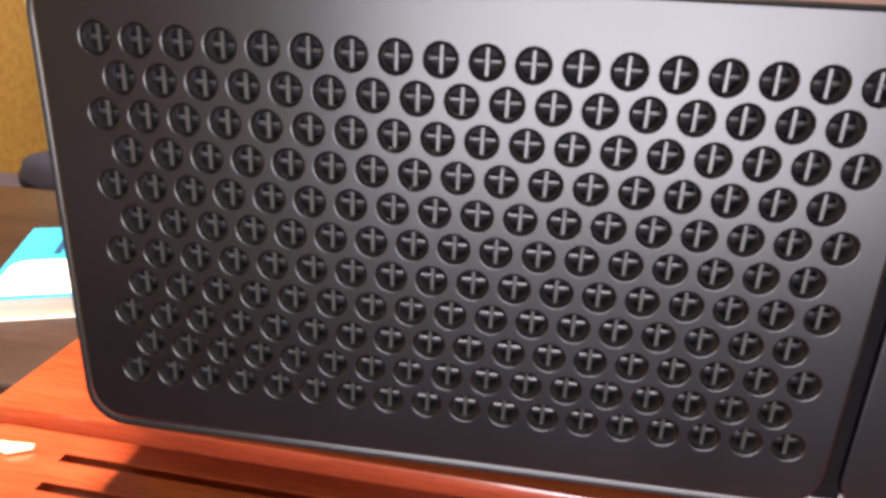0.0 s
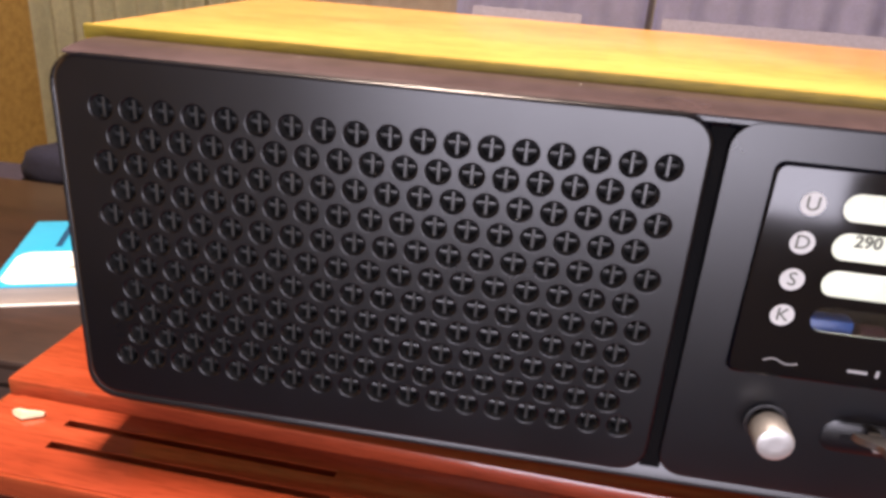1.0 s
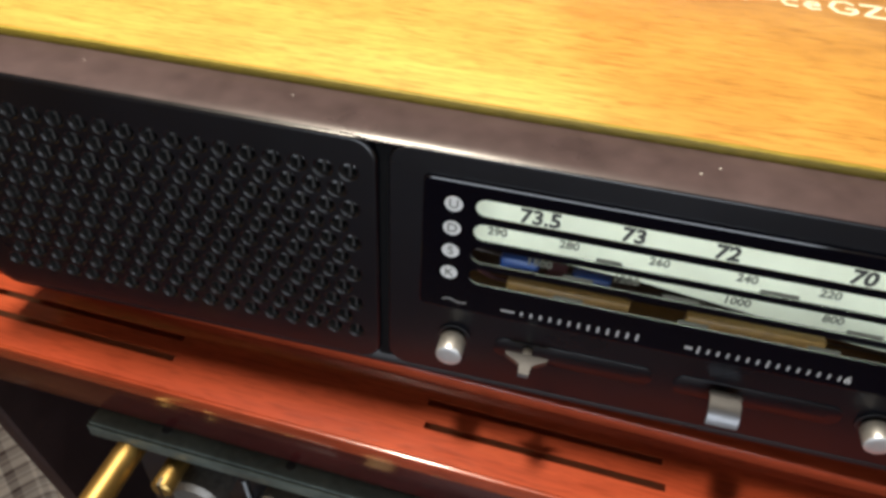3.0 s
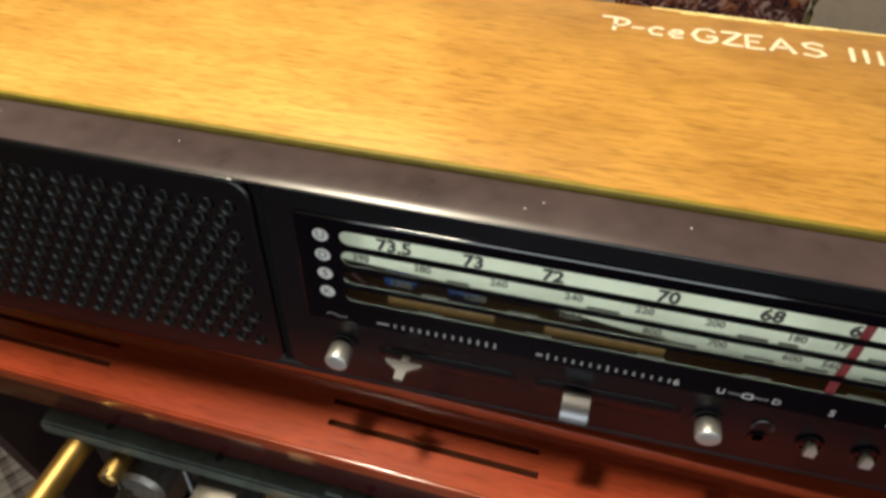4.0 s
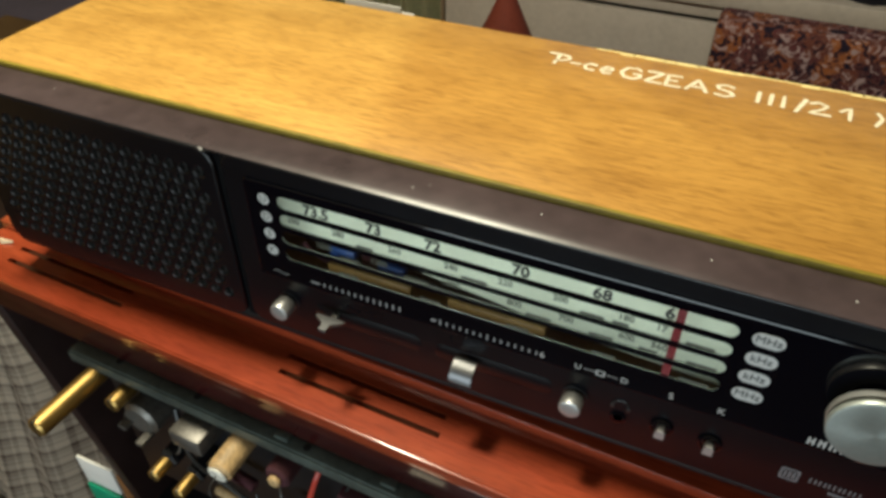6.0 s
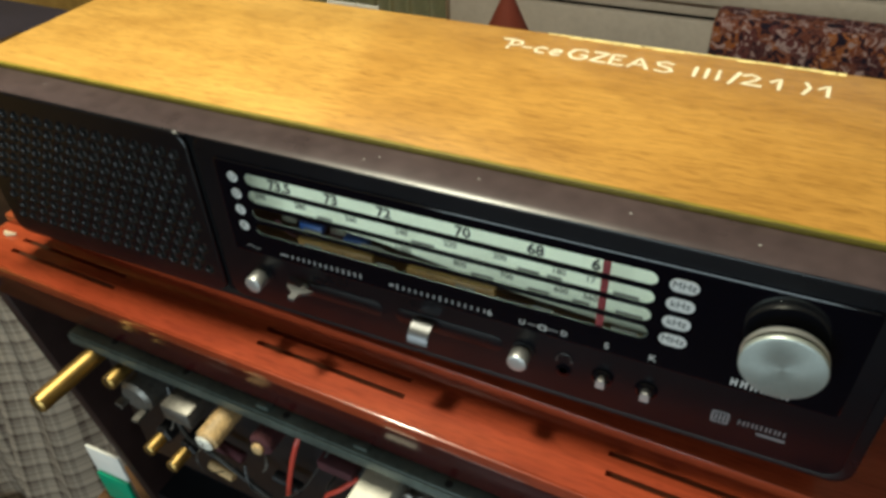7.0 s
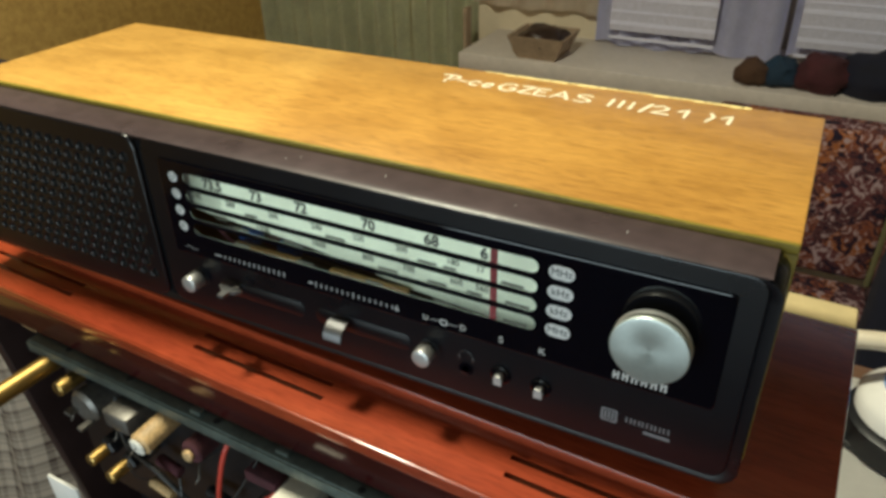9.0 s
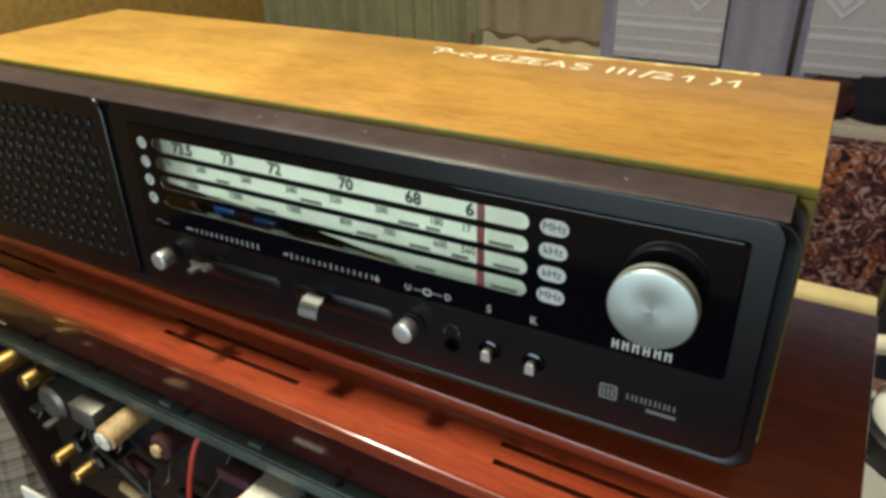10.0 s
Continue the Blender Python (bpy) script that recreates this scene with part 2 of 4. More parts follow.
NAVY = material("navy_print", (0.01, 0.05, 0.12), 0.4, vary=0.1)
PINK = material("pink_print", (0.62, 0.30, 0.26), 0.4, vary=0.1)
GREEN = material("green_card", (0.02, 0.30, 0.16), 0.5, vary=0.06)
DARKWOOD = veneer("dark_brown_wood", (0.022, 0.011, 0.008), (0.034, 0.017, 0.011), (0.05, 0.024, 0.016), 0.4, 0.2, 1.0, 0.3)
TABLEWOOD = veneer("brown_table_wood", (0.11, 0.055, 0.025), (0.15, 0.08, 0.035), (0.19, 0.10, 0.05), 0.42, 0.15, 1.0, 0.3)
FLOORWOOD = veneer("floor_plank_wood", (0.045, 0.022, 0.010), (0.06, 0.03, 0.014), (0.08, 0.04, 0.02), 0.4, 0.15, 0.5, 0.3)
PANEL = veneer("orange_wood_panelling", (0.58, 0.37, 0.11), (0.63, 0.405, 0.12), (0.67, 0.44, 0.135), 0.5, 0.05, 0.3, 0.05)
PLASTER = material("warm_plaster", (0.50, 0.44, 0.30), 0.85, vary=0.08, scale=6, bump=0.25, bump_scale=120)
CEIL = material("ceiling_paint", (0.50, 0.46, 0.38), 0.9, vary=0.05, scale=5)
DRAPE = material("grey_green_drape", (0.74, 0.73, 0.50), 0.85, vary=0.12, scale=12, bump=0.3, bump_scale=900)
LACE = material("lilac_white_lace", (0.66, 0.66, 0.90), 0.85, vary=0.08, scale=20, bump=0.4, bump_scale=900)
LACE_D = material("open_lace_mesh", (0.54, 0.53, 0.66), 0.85, vary=0.15, scale=90, bump=0.4, bump_scale=900)
LACE_L = material("close_lace_motif", (0.70, 0.70, 0.88), 0.85, vary=0.06, scale=60, bump=0.4, bump_scale=900)
LACE_W = material("cream_lace", (0.72, 0.62, 0.50), 0.85, vary=0.08, scale=20, bump=0.4, bump_scale=900)
TEALCLOTH = material("teal_cloth", (0.012, 0.03, 0.06), 0.9, vary=0.3, scale=20, bump=0.5)
TRAYWOOD = material("grey_brown_board", (0.34, 0.25, 0.17), 0.7, vary=0.25, scale=20)
WHITEPAINT = material("aged_white_paint", (0.66, 0.60, 0.56), 0.5, vary=0.08, scale=8)
ENAMEL = material("white_enamel", (0.78, 0.76, 0.72), 0.16, vary=0.03, scale=10, bump=0.0, coat=0.4)
ENAMEL_BLUE = material("pale_blue_enamel", (0.20, 0.32, 0.62), 0.2, vary=0.05, scale=10, bump=0.0)
IVORY = material("ivory_plastic", (0.66, 0.58, 0.44), 0.35, vary=0.05, scale=20, bump=0.0)
FLORAL = pattern_cloth("oriental_floral_weave", "floral")
TARTAN = pattern_cloth("brown_grey_tartan", "tartan")
NAVYCLOTH = material("navy_cloth", (0.007, 0.008, 0.022), 0.9, vary=0.3, scale=20, bump=0.5)
MAROONCLOTH = material("maroon_cloth", (0.055, 0.013, 0.018), 0.9, vary=0.3, scale=20, bump=0.5)
TANCLOTH = material("brown_cloth", (0.07, 0.036, 0.02), 0.9, vary=0.3, scale=20, bump=0.5)
GREENCORD = material("olive_piping", (0.16, 0.15, 0.07), 0.8, vary=0.15)
PURPLECLOTH = material("dark_plum_cloth", (0.035, 0.028, 0.045), 0.8, vary=0.15, scale=15, bump=0.4)
RAILWOOD = material("varnished_brown_rail", (0.26, 0.145, 0.03), 0.5, vary=0.25, scale=40)
TERRACOTTA = material("red_brown_felt", (0.24, 0.05, 0.03), 0.8, vary=0.15, scale=20)
MATCH = material("split_wood", (0.66, 0.55, 0.38), 0.7, vary=0.15, scale=80)

# ---- shapes, in decimetres: part() turns them into metres ----
D = 0.1


def thing(name, label, category, group="", m=None, kind=""):
    ob = new(name)
    ob.empty_display_size = 0.02
    if m is not None:
        ob.matrix_world = m
    return tagged(ob, label, category, group, kind)


def part(name, bm, mat, parent=None, label="", smooth=40, at=None):
    """Links a bmesh as one mesh object, under a thing or a part."""
    bmesh.ops.recalc_face_normals(bm, faces=bm.faces[:])
    bm.transform(Matrix.Scale(D, 4))
    me = bpy.data.meshes.new(name)
    bm.to_mesh(me)
    bm.free()
    me.materials.append(mat)
    if smooth:
        me.polygons.foreach_set("use_smooth", [True] * len(me.polygons))
        me.set_sharp_from_angle(angle=radians(smooth))
    return child(name, me, parent, label, at)


def child(name, me, parent=None, label="", at=None):
    ob = new(name, me)
    if parent is not None:
        ob.parent = parent
    if at is not None:
        ob.matrix_basis = Matrix.Translation(Vector(at) * D)
    if label:
        tagged(ob, label)
    return ob


def box(x0, x1, y0, y1, z0, z1, r=0.0, seg=2, bm=None):
    bm = bm or bmesh.new()
    vs = bmesh.ops.create_cube(bm, size=1)["verts"]
    for v in vs:
        v.co = Vector((x0 + (v.co.x + 0.5) * (x1 - x0), y0 + (v.co.y + 0.5) * (y1 - y0), z0 + (v.co.z + 0.5) * (z1 - z0)))
    if r:
        es = list({e for v in vs for e in v.link_edges})
        bmesh.ops.bevel(bm, geom=es, offset=r, segments=seg, profile=0.5, affect="EDGES")
    return bm


def rounded(x0, x1, z0, z1, r, n=6):
    """Corner points of a rounded rectangle, anticlockwise seen from -y."""
    out = []
    for cx, cz, a0 in ((x1 - r, z0 + r, -90), (x1 - r, z1 - r, 0), (x0 + r, z1 - r, 90), (x0 + r, z0 + r, 180)):
        for k in range(n + 1):
            a = radians(a0 + 90 * k / n)
            out.append((cx + r * math.cos(a), cz + r * math.sin(a)))
    return out


def loops(rings, close=(True, True), bm=None):
    """Joins rings of equally many points into a skin; close: fill the first and the last ring."""
    bm = bm or bmesh.new()
    rows = [[bm.verts.new(p) for p in ring] for ring in rings]
    for a, b in zip(rows, rows[1:]):
        for i in range(len(a)):
            j = (i + 1) % len(a)
            bm.faces.new((a[i], a[j], b[j], b[i]))
    if close[0]:
        bm.faces.new(rows[0][::-1])
    if close[1]:
        bm.faces.new(rows[-1])
    return bm


def slab(x0, x1, z0, z1, r, y0, y1, bev=0.02, bm=None):
    """A plate standing in the xz plane with rounded corners; its face y0 has a rounded edge."""
    rings = []
    for inset, y in ((bev, y0), (bev * 0.3, y0 + bev * 0.3), (0, y0 + bev), (0, y1)):
        rings.append([(x, y, z) for x, z in rounded(x0 + inset, x1 - inset, z0 + inset, z1 - inset, max(r - inset, 0.005))])
    return loops(rings, bm=bm)


def turned(profile, axis="y", n=32, bm=None):
    """A turned body from (radius, height) pairs about an axis through the origin."""
    rings = []
    for r, h in profile:
        ring = []
        for k in range(n):
            a = 2 * math.pi * k / n
            c, s = r * math.cos(a), r * math.sin(a)
            ring.append((c, h, s) if axis == "y" else (c, s, h) if axis == "z" else (h, c, s))
        rings.append(ring)
    return loops(rings, bm=bm)


def rod(a, b, r, n=10, bm=None, r2=None):
    a, b = Vector(a), Vector(b)
    q = (b - a).to_track_quat("Z", "Y").to_matrix()
    r2 = r if r2 is None else r2
    e = min(r, r2) * 0.2
    rings = []
    length = (b - a).length
    for rr, h in ((r - e, 0), (r, e), (r2, length - e), (r2 - e, length)):
        rings.append([a + q @ Vector((rr * math.cos(2 * math.pi * k / n), rr * math.sin(2 * math.pi * k / n), h)) for k in range(n)])
    return loops(rings, bm=bm)


def tube(pts, r, n=8, bm=None):
    """A round cord through points, smoothed."""
    pts = [Vector(p) for p in pts]
    fine = []
    for i in range(len(pts) - 1):
        p0, p1, p2, p3 = pts[max(i - 1, 0)], pts[i], pts[i + 1], pts[min(i + 2, len(pts) - 1)]
        for k in range(6):
            t = k / 6
            fine.append(0.5 * (2 * p1 + (p2 - p0) * t + (2 * p0 - 5 * p1 + 4 * p2 - p3) * t * t + (3 * p1 - p0 - 3 * p2 + p3) * t ** 3))
    fine.append(pts[-1])
    rings = []
    for i, p in enumerate(fine):
        way = (fine[min(i + 1, len(fine) - 1)] - fine[max(i - 1, 0)]).normalized()
        q = way.to_track_quat("Z", "Y").to_matrix()
        rings.append([p + q @ Vector((r * math.cos(2 * math.pi * k / n), r * math.sin(2 * math.pi * k / n), 0)) for k in range(n)])
    return loops(rings, bm=bm)


def lettering(name, text, x, y, z, size, mat, parent, label="", align="CENTER", thick=0.0, shear=0.0):
    """Raised print on an upright face at depth y, middle of the line at z (decimetres)."""
    cu = bpy.data.curves.new(name, "FONT")
    cu.body, cu.size, cu.align_x, cu.align_y, cu.extrude, cu.offset, cu.shear = text, size * D, align, "CENTER", 0.0001, thick * D, shear
    cu.resolution_u = 3
    tmp = bpy.data.objects.new("letters", cu)
    scene.collection.objects.link(tmp)
    me = bpy.data.meshes.new_from_object(tmp.evaluated_get(bpy.context.evaluated_depsgraph_get()))
    bpy.data.objects.remove(tmp)
    me.materials.clear()
    me.materials.append(mat)
    ob = new(name, me)
    ob.parent = parent
    ob.matrix_basis = pose(x * D, y * D, z * D, 90, 0, 0)
    return tagged(ob, label) if label else ob


def pill(x0, x1, z0, z1, y, depth=0.003):
    return loops([[(x, yy, z) for x, z in rounded(x0, x1, z0, z1, (z1 - z0) / 2 * 0.98, 6)] for yy in (y, y + depth)])


# ---- the radio ----
radio = thing("table_radio", "long honey-veneered table radio with black front, standing on a red cabinet", "radio")
CX0, CX1, CY0, CY1, CZ0, CZ1 = -2.42, 3.65, 0.285, 2.02, -1.10, 0.275

# case: four boards of veneer, mitred at the corners
part("top_board", box(CX0, CX1, CY0, CY1, CZ1 - 0.1, CZ1, 0.012), OAK, radio, "worn honey-coloured veneer top with scratches")
part("bottom_board", box(CX0, CX1, CY0, CY1, CZ0, CZ0 + 0.1, 0.012), OAK, radio)
for x0, x1 in ((CX0 + 0.003, CX0 + 0.1), (CX1 - 0.1, CX1 - 0.003)):
    part("side_board", box(x0, x1, CY0, CY1 - 0.003, CZ0 + 0.1, CZ1 - 0.1, 0.004), OAK, radio)
part("back_panel", box(CX0 + 0.1, CX1 - 0.1, CY1 - 0.06, CY1 - 0.03, CZ0 + 0.1, CZ1 - 0.1), BAKELITE, radio)
part("edge_strip", box(CX0 + 0.004, CX1 - 0.004, CY0 - 0.012, CY0 + 0.014, CZ1 - 0.045, CZ1 + 0.003, 0.004), EDGE, radio, "olive-brown worn veneer edge")
for x0, x1 in ((CX0 + 0.001, CX0 + 0.1), (CX1 - 0.1, CX1 - 0.001)):
    part("edge_strip", box(x0, x1, CY0 - 0.010, CY0 + 0.012, CZ0 + 0.01, CZ1 - 0.05, 0.004), EDGE, radio, "olive-brown worn veneer edge")
for x in (-1.9, 3.1):
    for y in (0.75, 1.75):
        part("foot", turned([(0.10, 0), (0.12, 0.01), (0.11, 0.14)], "z", 20), BAKELITE, radio, at=(x, y, -1.24))

# front frame: a moulding whose upper face slopes forward to the panels
rings = []
for inset, y, dz in ((0.02, CY0 - 0.013, -0.008), (0.0, CY0 - 0.025, -0.006), (0.0, 0.19, -0.004), (0.0, 0.10, -0.010), (0.0, 0.05, -0.017), (0.0, 0.022, -0.025), (0.003, 0.016, -0.028), (0.02, 0.016, -0.040)):
    rings.append([(x, y, z) for x, z in rounded(-2.387 + inset, 3.636 - inset, -1.07 + inset, 0.246 + dz, 0.11)])
rings.append([(x, 0.05, z) for x, z in rounded(-2.32, 3.54, -0.98, 0.17, 0.06)])
part("front_frame", loops(rings, (False, False)), BLACK, radio, "black plastic moulding round the panels")
strip = [[(x, y, z) for y, z in ((CY0 - 0.016, 0.242), (0.19, 0.2465), (0.12, 0.2425), (0.06, 0.2355), (0.03, 0.2285), (0.019, 0.2235), (0.022, 0.218), (0.06, 0.226), (0.12, 0.232), (0.19, 0.235), (CY0 - 0.016, 0.232))] for x in (-2.33, 0.0, 2.0, 3.57)]
part("top_strip", loops(strip), BROWN, radio, "dark brown plastic strip, worn at its front edge")

random.seed(21)
for x in (0.86, 0.93, 1.52, 2.31, 2.9, -0.7, -1.6):
    y = random.uniform(0.10, 0.20)
    part("paint_speck", turned([(0.004, 0), (0.005, 0.001), (0.002, 0.002)], "z", 8), PRINT_W, radio, at=(x, y, 0.243 + 0.02 * (y - 0.12)))

# speaker panel: 11 staggered rows of round holes, ribs and cloth behind
PX, PZ, HR = 0.105, 0.0915, 0.0425
bm = bmesh.new()
X0, X1, Z0, Z1 = -2.362, -0.305, -1.035, 0.225
gx0, gx1 = -2.204 - PX / 2, -2.204 + 17.5 * PX
gz1 = 0.06 + PZ / 2
gz0 = gz1 - 11 * PZ
outer = rounded(X0 + 0.012, X1 - 0.012, Z0 + 0.012, Z1 - 0.012, 0.09)


def ring_pts(cx, cz, r, n=16):
    return [(cx + r * math.cos(2 * math.pi * k / n), cz + r * math.sin(2 * math.pi * k / n)) for k in range(n)]


def cell_pts(x0, x1, z0, z1, cx, cz, n=16):
    """The cell's rim, one point on it for each point of the hole."""
    out = []
    for k in range(n):
        a = 2 * math.pi * k / n + 1e-5
        c, s = math.cos(a), math.sin(a)
        t = min((((x1 - cx) if c > 0 else (x0 - cx)) / c), (((z1 - cz) if s > 0 else (z0 - cz)) / s))
        out.append([cx + c * t, cz + s * t])
    for sx, sz in ((x1, z1), (x0, z1), (x0, z0), (x1, z0)):
        best = min(out, key=lambda p: (p[0] - sx) ** 2 + (p[1] - sz) ** 2)
        best[0], best[1] = sx, sz
    return out


for row in range(11):
    cz = 0.06 - row * PZ
    odd = row % 2
    count = 17 if odd else 18
    start = -2.204 + (PX / 2 if odd else 0)
    for col in range(count):
        cx = start + col * PX
        rim = cell_pts(cx - PX / 2, cx + PX / 2, cz - PZ / 2, cz + PZ / 2, cx, cz)
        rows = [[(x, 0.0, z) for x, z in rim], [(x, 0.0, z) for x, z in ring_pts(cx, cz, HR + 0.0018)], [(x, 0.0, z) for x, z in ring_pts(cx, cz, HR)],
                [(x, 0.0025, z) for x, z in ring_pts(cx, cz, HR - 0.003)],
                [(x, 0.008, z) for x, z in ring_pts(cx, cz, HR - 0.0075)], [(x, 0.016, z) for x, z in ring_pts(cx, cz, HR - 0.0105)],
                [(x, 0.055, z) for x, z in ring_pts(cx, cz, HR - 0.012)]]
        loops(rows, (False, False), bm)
    if odd:
        for a, b in ((gx0, gx0 + PX / 2), (gx1 - PX / 2, gx1)):
            bm.faces.new([bm.verts.new(p) for p in ((a, 0, cz - PZ / 2), (b, 0, cz - PZ / 2), (b, 0, cz + PZ / 2), (a, 0, cz + PZ / 2))])
# margin between the field of holes and the rounded outline
inner = []
for x, z in outer:
    inner.append((gx0 if x < (X0 + X1) / 2 else gx1, gz0 if z < (Z0 + Z1) / 2 else gz1))
loops([[(x, 0.0, z) for x, z in inner], [(x, 0.0, z) for x, z in rounded(X0 + 0.015, X1 - 0.015, Z0 + 0.015, Z1 - 0.015, 0.088)], [(x, 0.0, z) for x, z in outer],
       [(x, 0.004, z) for x, z in rounded(X0 + 0.004, X1 - 0.004, Z0 + 0.004, Z1 - 0.004, 0.097)],
       [(x, 0.013, z) for x, z in rounded(X0, X1, Z0, Z1, 0.1)], [(x, 0.06, z) for x, z in rounded(X0, X1, Z0, Z1, 0.1)]], (False, False), bm)
bmesh.ops.remove_doubles(bm, verts=bm.verts[:], dist=0.0006)
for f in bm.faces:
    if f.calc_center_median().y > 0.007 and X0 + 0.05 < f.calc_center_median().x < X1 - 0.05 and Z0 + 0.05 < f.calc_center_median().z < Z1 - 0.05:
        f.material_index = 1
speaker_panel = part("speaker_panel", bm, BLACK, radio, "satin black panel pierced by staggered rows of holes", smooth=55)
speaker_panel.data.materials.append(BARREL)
rib_me = None
for row in range(11):
    z = 0.06 - row * PZ
    if rib_me is None:
        r = part("rib", box(gx0, gx1, 0.036, 0.05, -0.008, 0.006, 0.005, 2), RIB, speaker_panel, at=(0, 0, z))
        rib_me = r.data
    else:
        child("rib", rib_me, speaker_panel, at=(0, 0, z))
rib_me = None
for col in range(35):
    x = -2.204 + col * PX / 2
    if rib_me is None:
        r = part("upright_rib", box(-0.0055, 0.0055, 0.017, 0.034, gz0, gz1, 0.002, 1), RIB, speaker_panel, at=(x, 0, 0))
        rib_me = r.data
    else:
        child("upright_rib", rib_me, speaker_panel, at=(x, 0, 0))
part("speaker_cloth", box(gx0, gx1, 0.058, 0.07, gz0, gz1), CLOTH, speaker_panel)

# dull black strip added as the shade in the gap between the panels
part("gap_filler", box(-0.32, -0.25, 0.030, 0.06, -1.045, 0.205, 0.003), GAP, radio)

# control panel and dial
rings = []
for inset, y in ((0, 0.06), (0, 0.024), (0.003, 0.017), (0.007, 0.015), (0.010, 0.015)):
    rings.append([(x, y, z) for x, z in rounded(-0.265 + inset, 3.575 - inset, -1.035 + inset, 0.222 - inset, 0.09 - inset)])
for y in (0.015, 0.06):
    rings.append([(x, y, z) for x, z in rounded(-0.122, 3.452, -0.582, 0.112, 0.03)])
control = part("control_panel", loops(rings, (False, False)), BLACK, radio, "satin black control panel")
DY = -0.0015
ROWZ = [0.0, -0.121, -0.241, -0.362]
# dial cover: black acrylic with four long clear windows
bm = bmesh.new()
DX0, DX1, DZ0, DZ1 = -0.113, 3.443, -0.573, 0.103
edges = [DZ1, -0.0585, -0.178, -0.2995, -0.425]
for i, z in enumerate(ROWZ):
    hole = rounded(0.085, 2.505, z - 0.043, z + 0.045, 0.043, 6)
    rim = [(DX0 if x < 1.3 else DX1, edges[i + 1] if zz < z else edges[i]) for x, zz in hole]
    loops([[(x, 0.0, zz) for x, zz in rim], [(x, 0.0, zz) for x, zz in hole], [(x, 0.012, zz) for x, zz in hole]], (False, False), bm)
bm.faces.new([bm.verts.new(p) for p in ((DX0, 0, DZ0), (DX1, 0, DZ0), (DX1, 0, edges[4]), (DX0, 0, edges[4]))])
rings = [[(DX0 if x < 1.5 else DX1, 0.0, DZ0 if z < -0.2 else DZ1) for x, z in rounded(-0.121, 3.451, -0.581, 0.111, 0.03)]]
for inset, y in ((0.010, 0.0), (0.003, 0.004), (0.0, 0.012), (0.0, 0.03)):
    rings.append([(x, y, z) for x, z in rounded(-0.125 + inset, 3.455 - inset, -0.585 + inset, 0.115 - inset, 0.03 - inset * 0.5)])
loops(rings, (False, False), bm)
bmesh.ops.remove_doubles(bm, verts=bm.verts[:], dist=0.0004)
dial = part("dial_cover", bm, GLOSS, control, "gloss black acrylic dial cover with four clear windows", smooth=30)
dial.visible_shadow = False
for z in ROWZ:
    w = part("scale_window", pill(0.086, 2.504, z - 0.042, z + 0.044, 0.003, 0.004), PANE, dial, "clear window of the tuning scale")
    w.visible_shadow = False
# pale reflector plate behind the windows, cut aslant below; parts of the drive show under it
plate = []
for y in (0.26, 0.28):
    plate.append([(-0.15, y, 0.16), (-0.15, y, -0.39), (0.3, y, -0.42), (0.8, y, -0.45), (1.2, y, -0.50), (1.6, y, -0.56), (2.1, y, -0.60), (2.8, y, -0.64), (2.8, y, 0.16)])
part("reflector_plate", loops(plate), SCALE, control, "pale green-white reflector plate", smooth=0)
# left end of the same plate, its shade put in as grey
part("plate_shaded_end", box(-0.6, -0.152, 0.26, 0.28, -0.38, 0.16, 0.004), SHADED_PLATE, control, "left end of the reflector plate, greyed to look shaded")
part("drive_rail", box(0.23, 0.78, 0.19, 0.235, -0.605, -0.535, 0.01), RAILWOOD, control, "brown drive rail")
part("drive_rail", box(1.02, 1.60, 0.19, 0.235, -0.605, -0.535, 0.01), RAILWOOD, control, "brown drive rail")
for x, z in ((0.27, -0.535), (0.60, -0.565)):
    part("dial_lamp_holder", box(x - 0.09, x + 0.09, 0.29, 0.37, z - 0.05, z + 0.045, 0.02), BLUEPVC, control, "blue lamp holder")
part("lamp_wire", tube([(0.02, 0.27, -0.50), (0.15, 0.27, -0.60), (0.35, 0.28, -0.615), (0.48, 0.28, -0.58), (0.62, 0.29, -0.62)], 0.012), MAROONCLOTH, control, "red lamp wire")
part("coil_spool", rod((0.39, 0.36, -0.57), (0.49, 0.36, -0.57), 0.045, 16), MAROONCLOTH, control, "red-brown coil spool")
part("drive_cord", tube([(-0.05, 0.45, -0.60), (0.9, 0.45, -0.70), (1.6, 0.46, -0.78), (2.6, 0.46, -0.80)], 0.008), TIN, control)
part("inner_baffle", box(-2.28, 3.5, 0.70, 0.72, -1.01, 0.17), BAKELITE, radio)
for z, ch in zip(ROWZ, "UDSK"):
    part("waveband_disc", turned([(0.036, DY), (0.036, DY + 0.001)], "y", 24), PRINT_W, dial, at=(0, 0, z))
    lettering("waveband_letter", ch, 0, DY - 0.001, z, 0.062, PRINT_O, dial)
for z, s in zip(ROWZ, ("MHz", "kHz", "kHz", "MHz")):
    part("unit_pill", pill(2.561, 2.699, z - 0.039, z + 0.041, DY), PRINT_W, dial)
    lettering("unit_text", s, 2.63, DY - 0.001, z + 0.002, 0.060, PRINT_K, dial)
for x, s in ((0.335, "73.5"), (0.683, "73"), (1.02, "72"), (1.489, "70"), (1.892, "68")):
    lettering("scale_figure", s, x, DY - 0.001, ROWZ[0] + 0.004, 0.092, PRINT_K, dial, thick=0.0030)
lettering("scale_figure", "6", 2.205, DY - 0.001, ROWZ[0] + 0.004, 0.092, PRINT_K, dial, thick=0.0030)
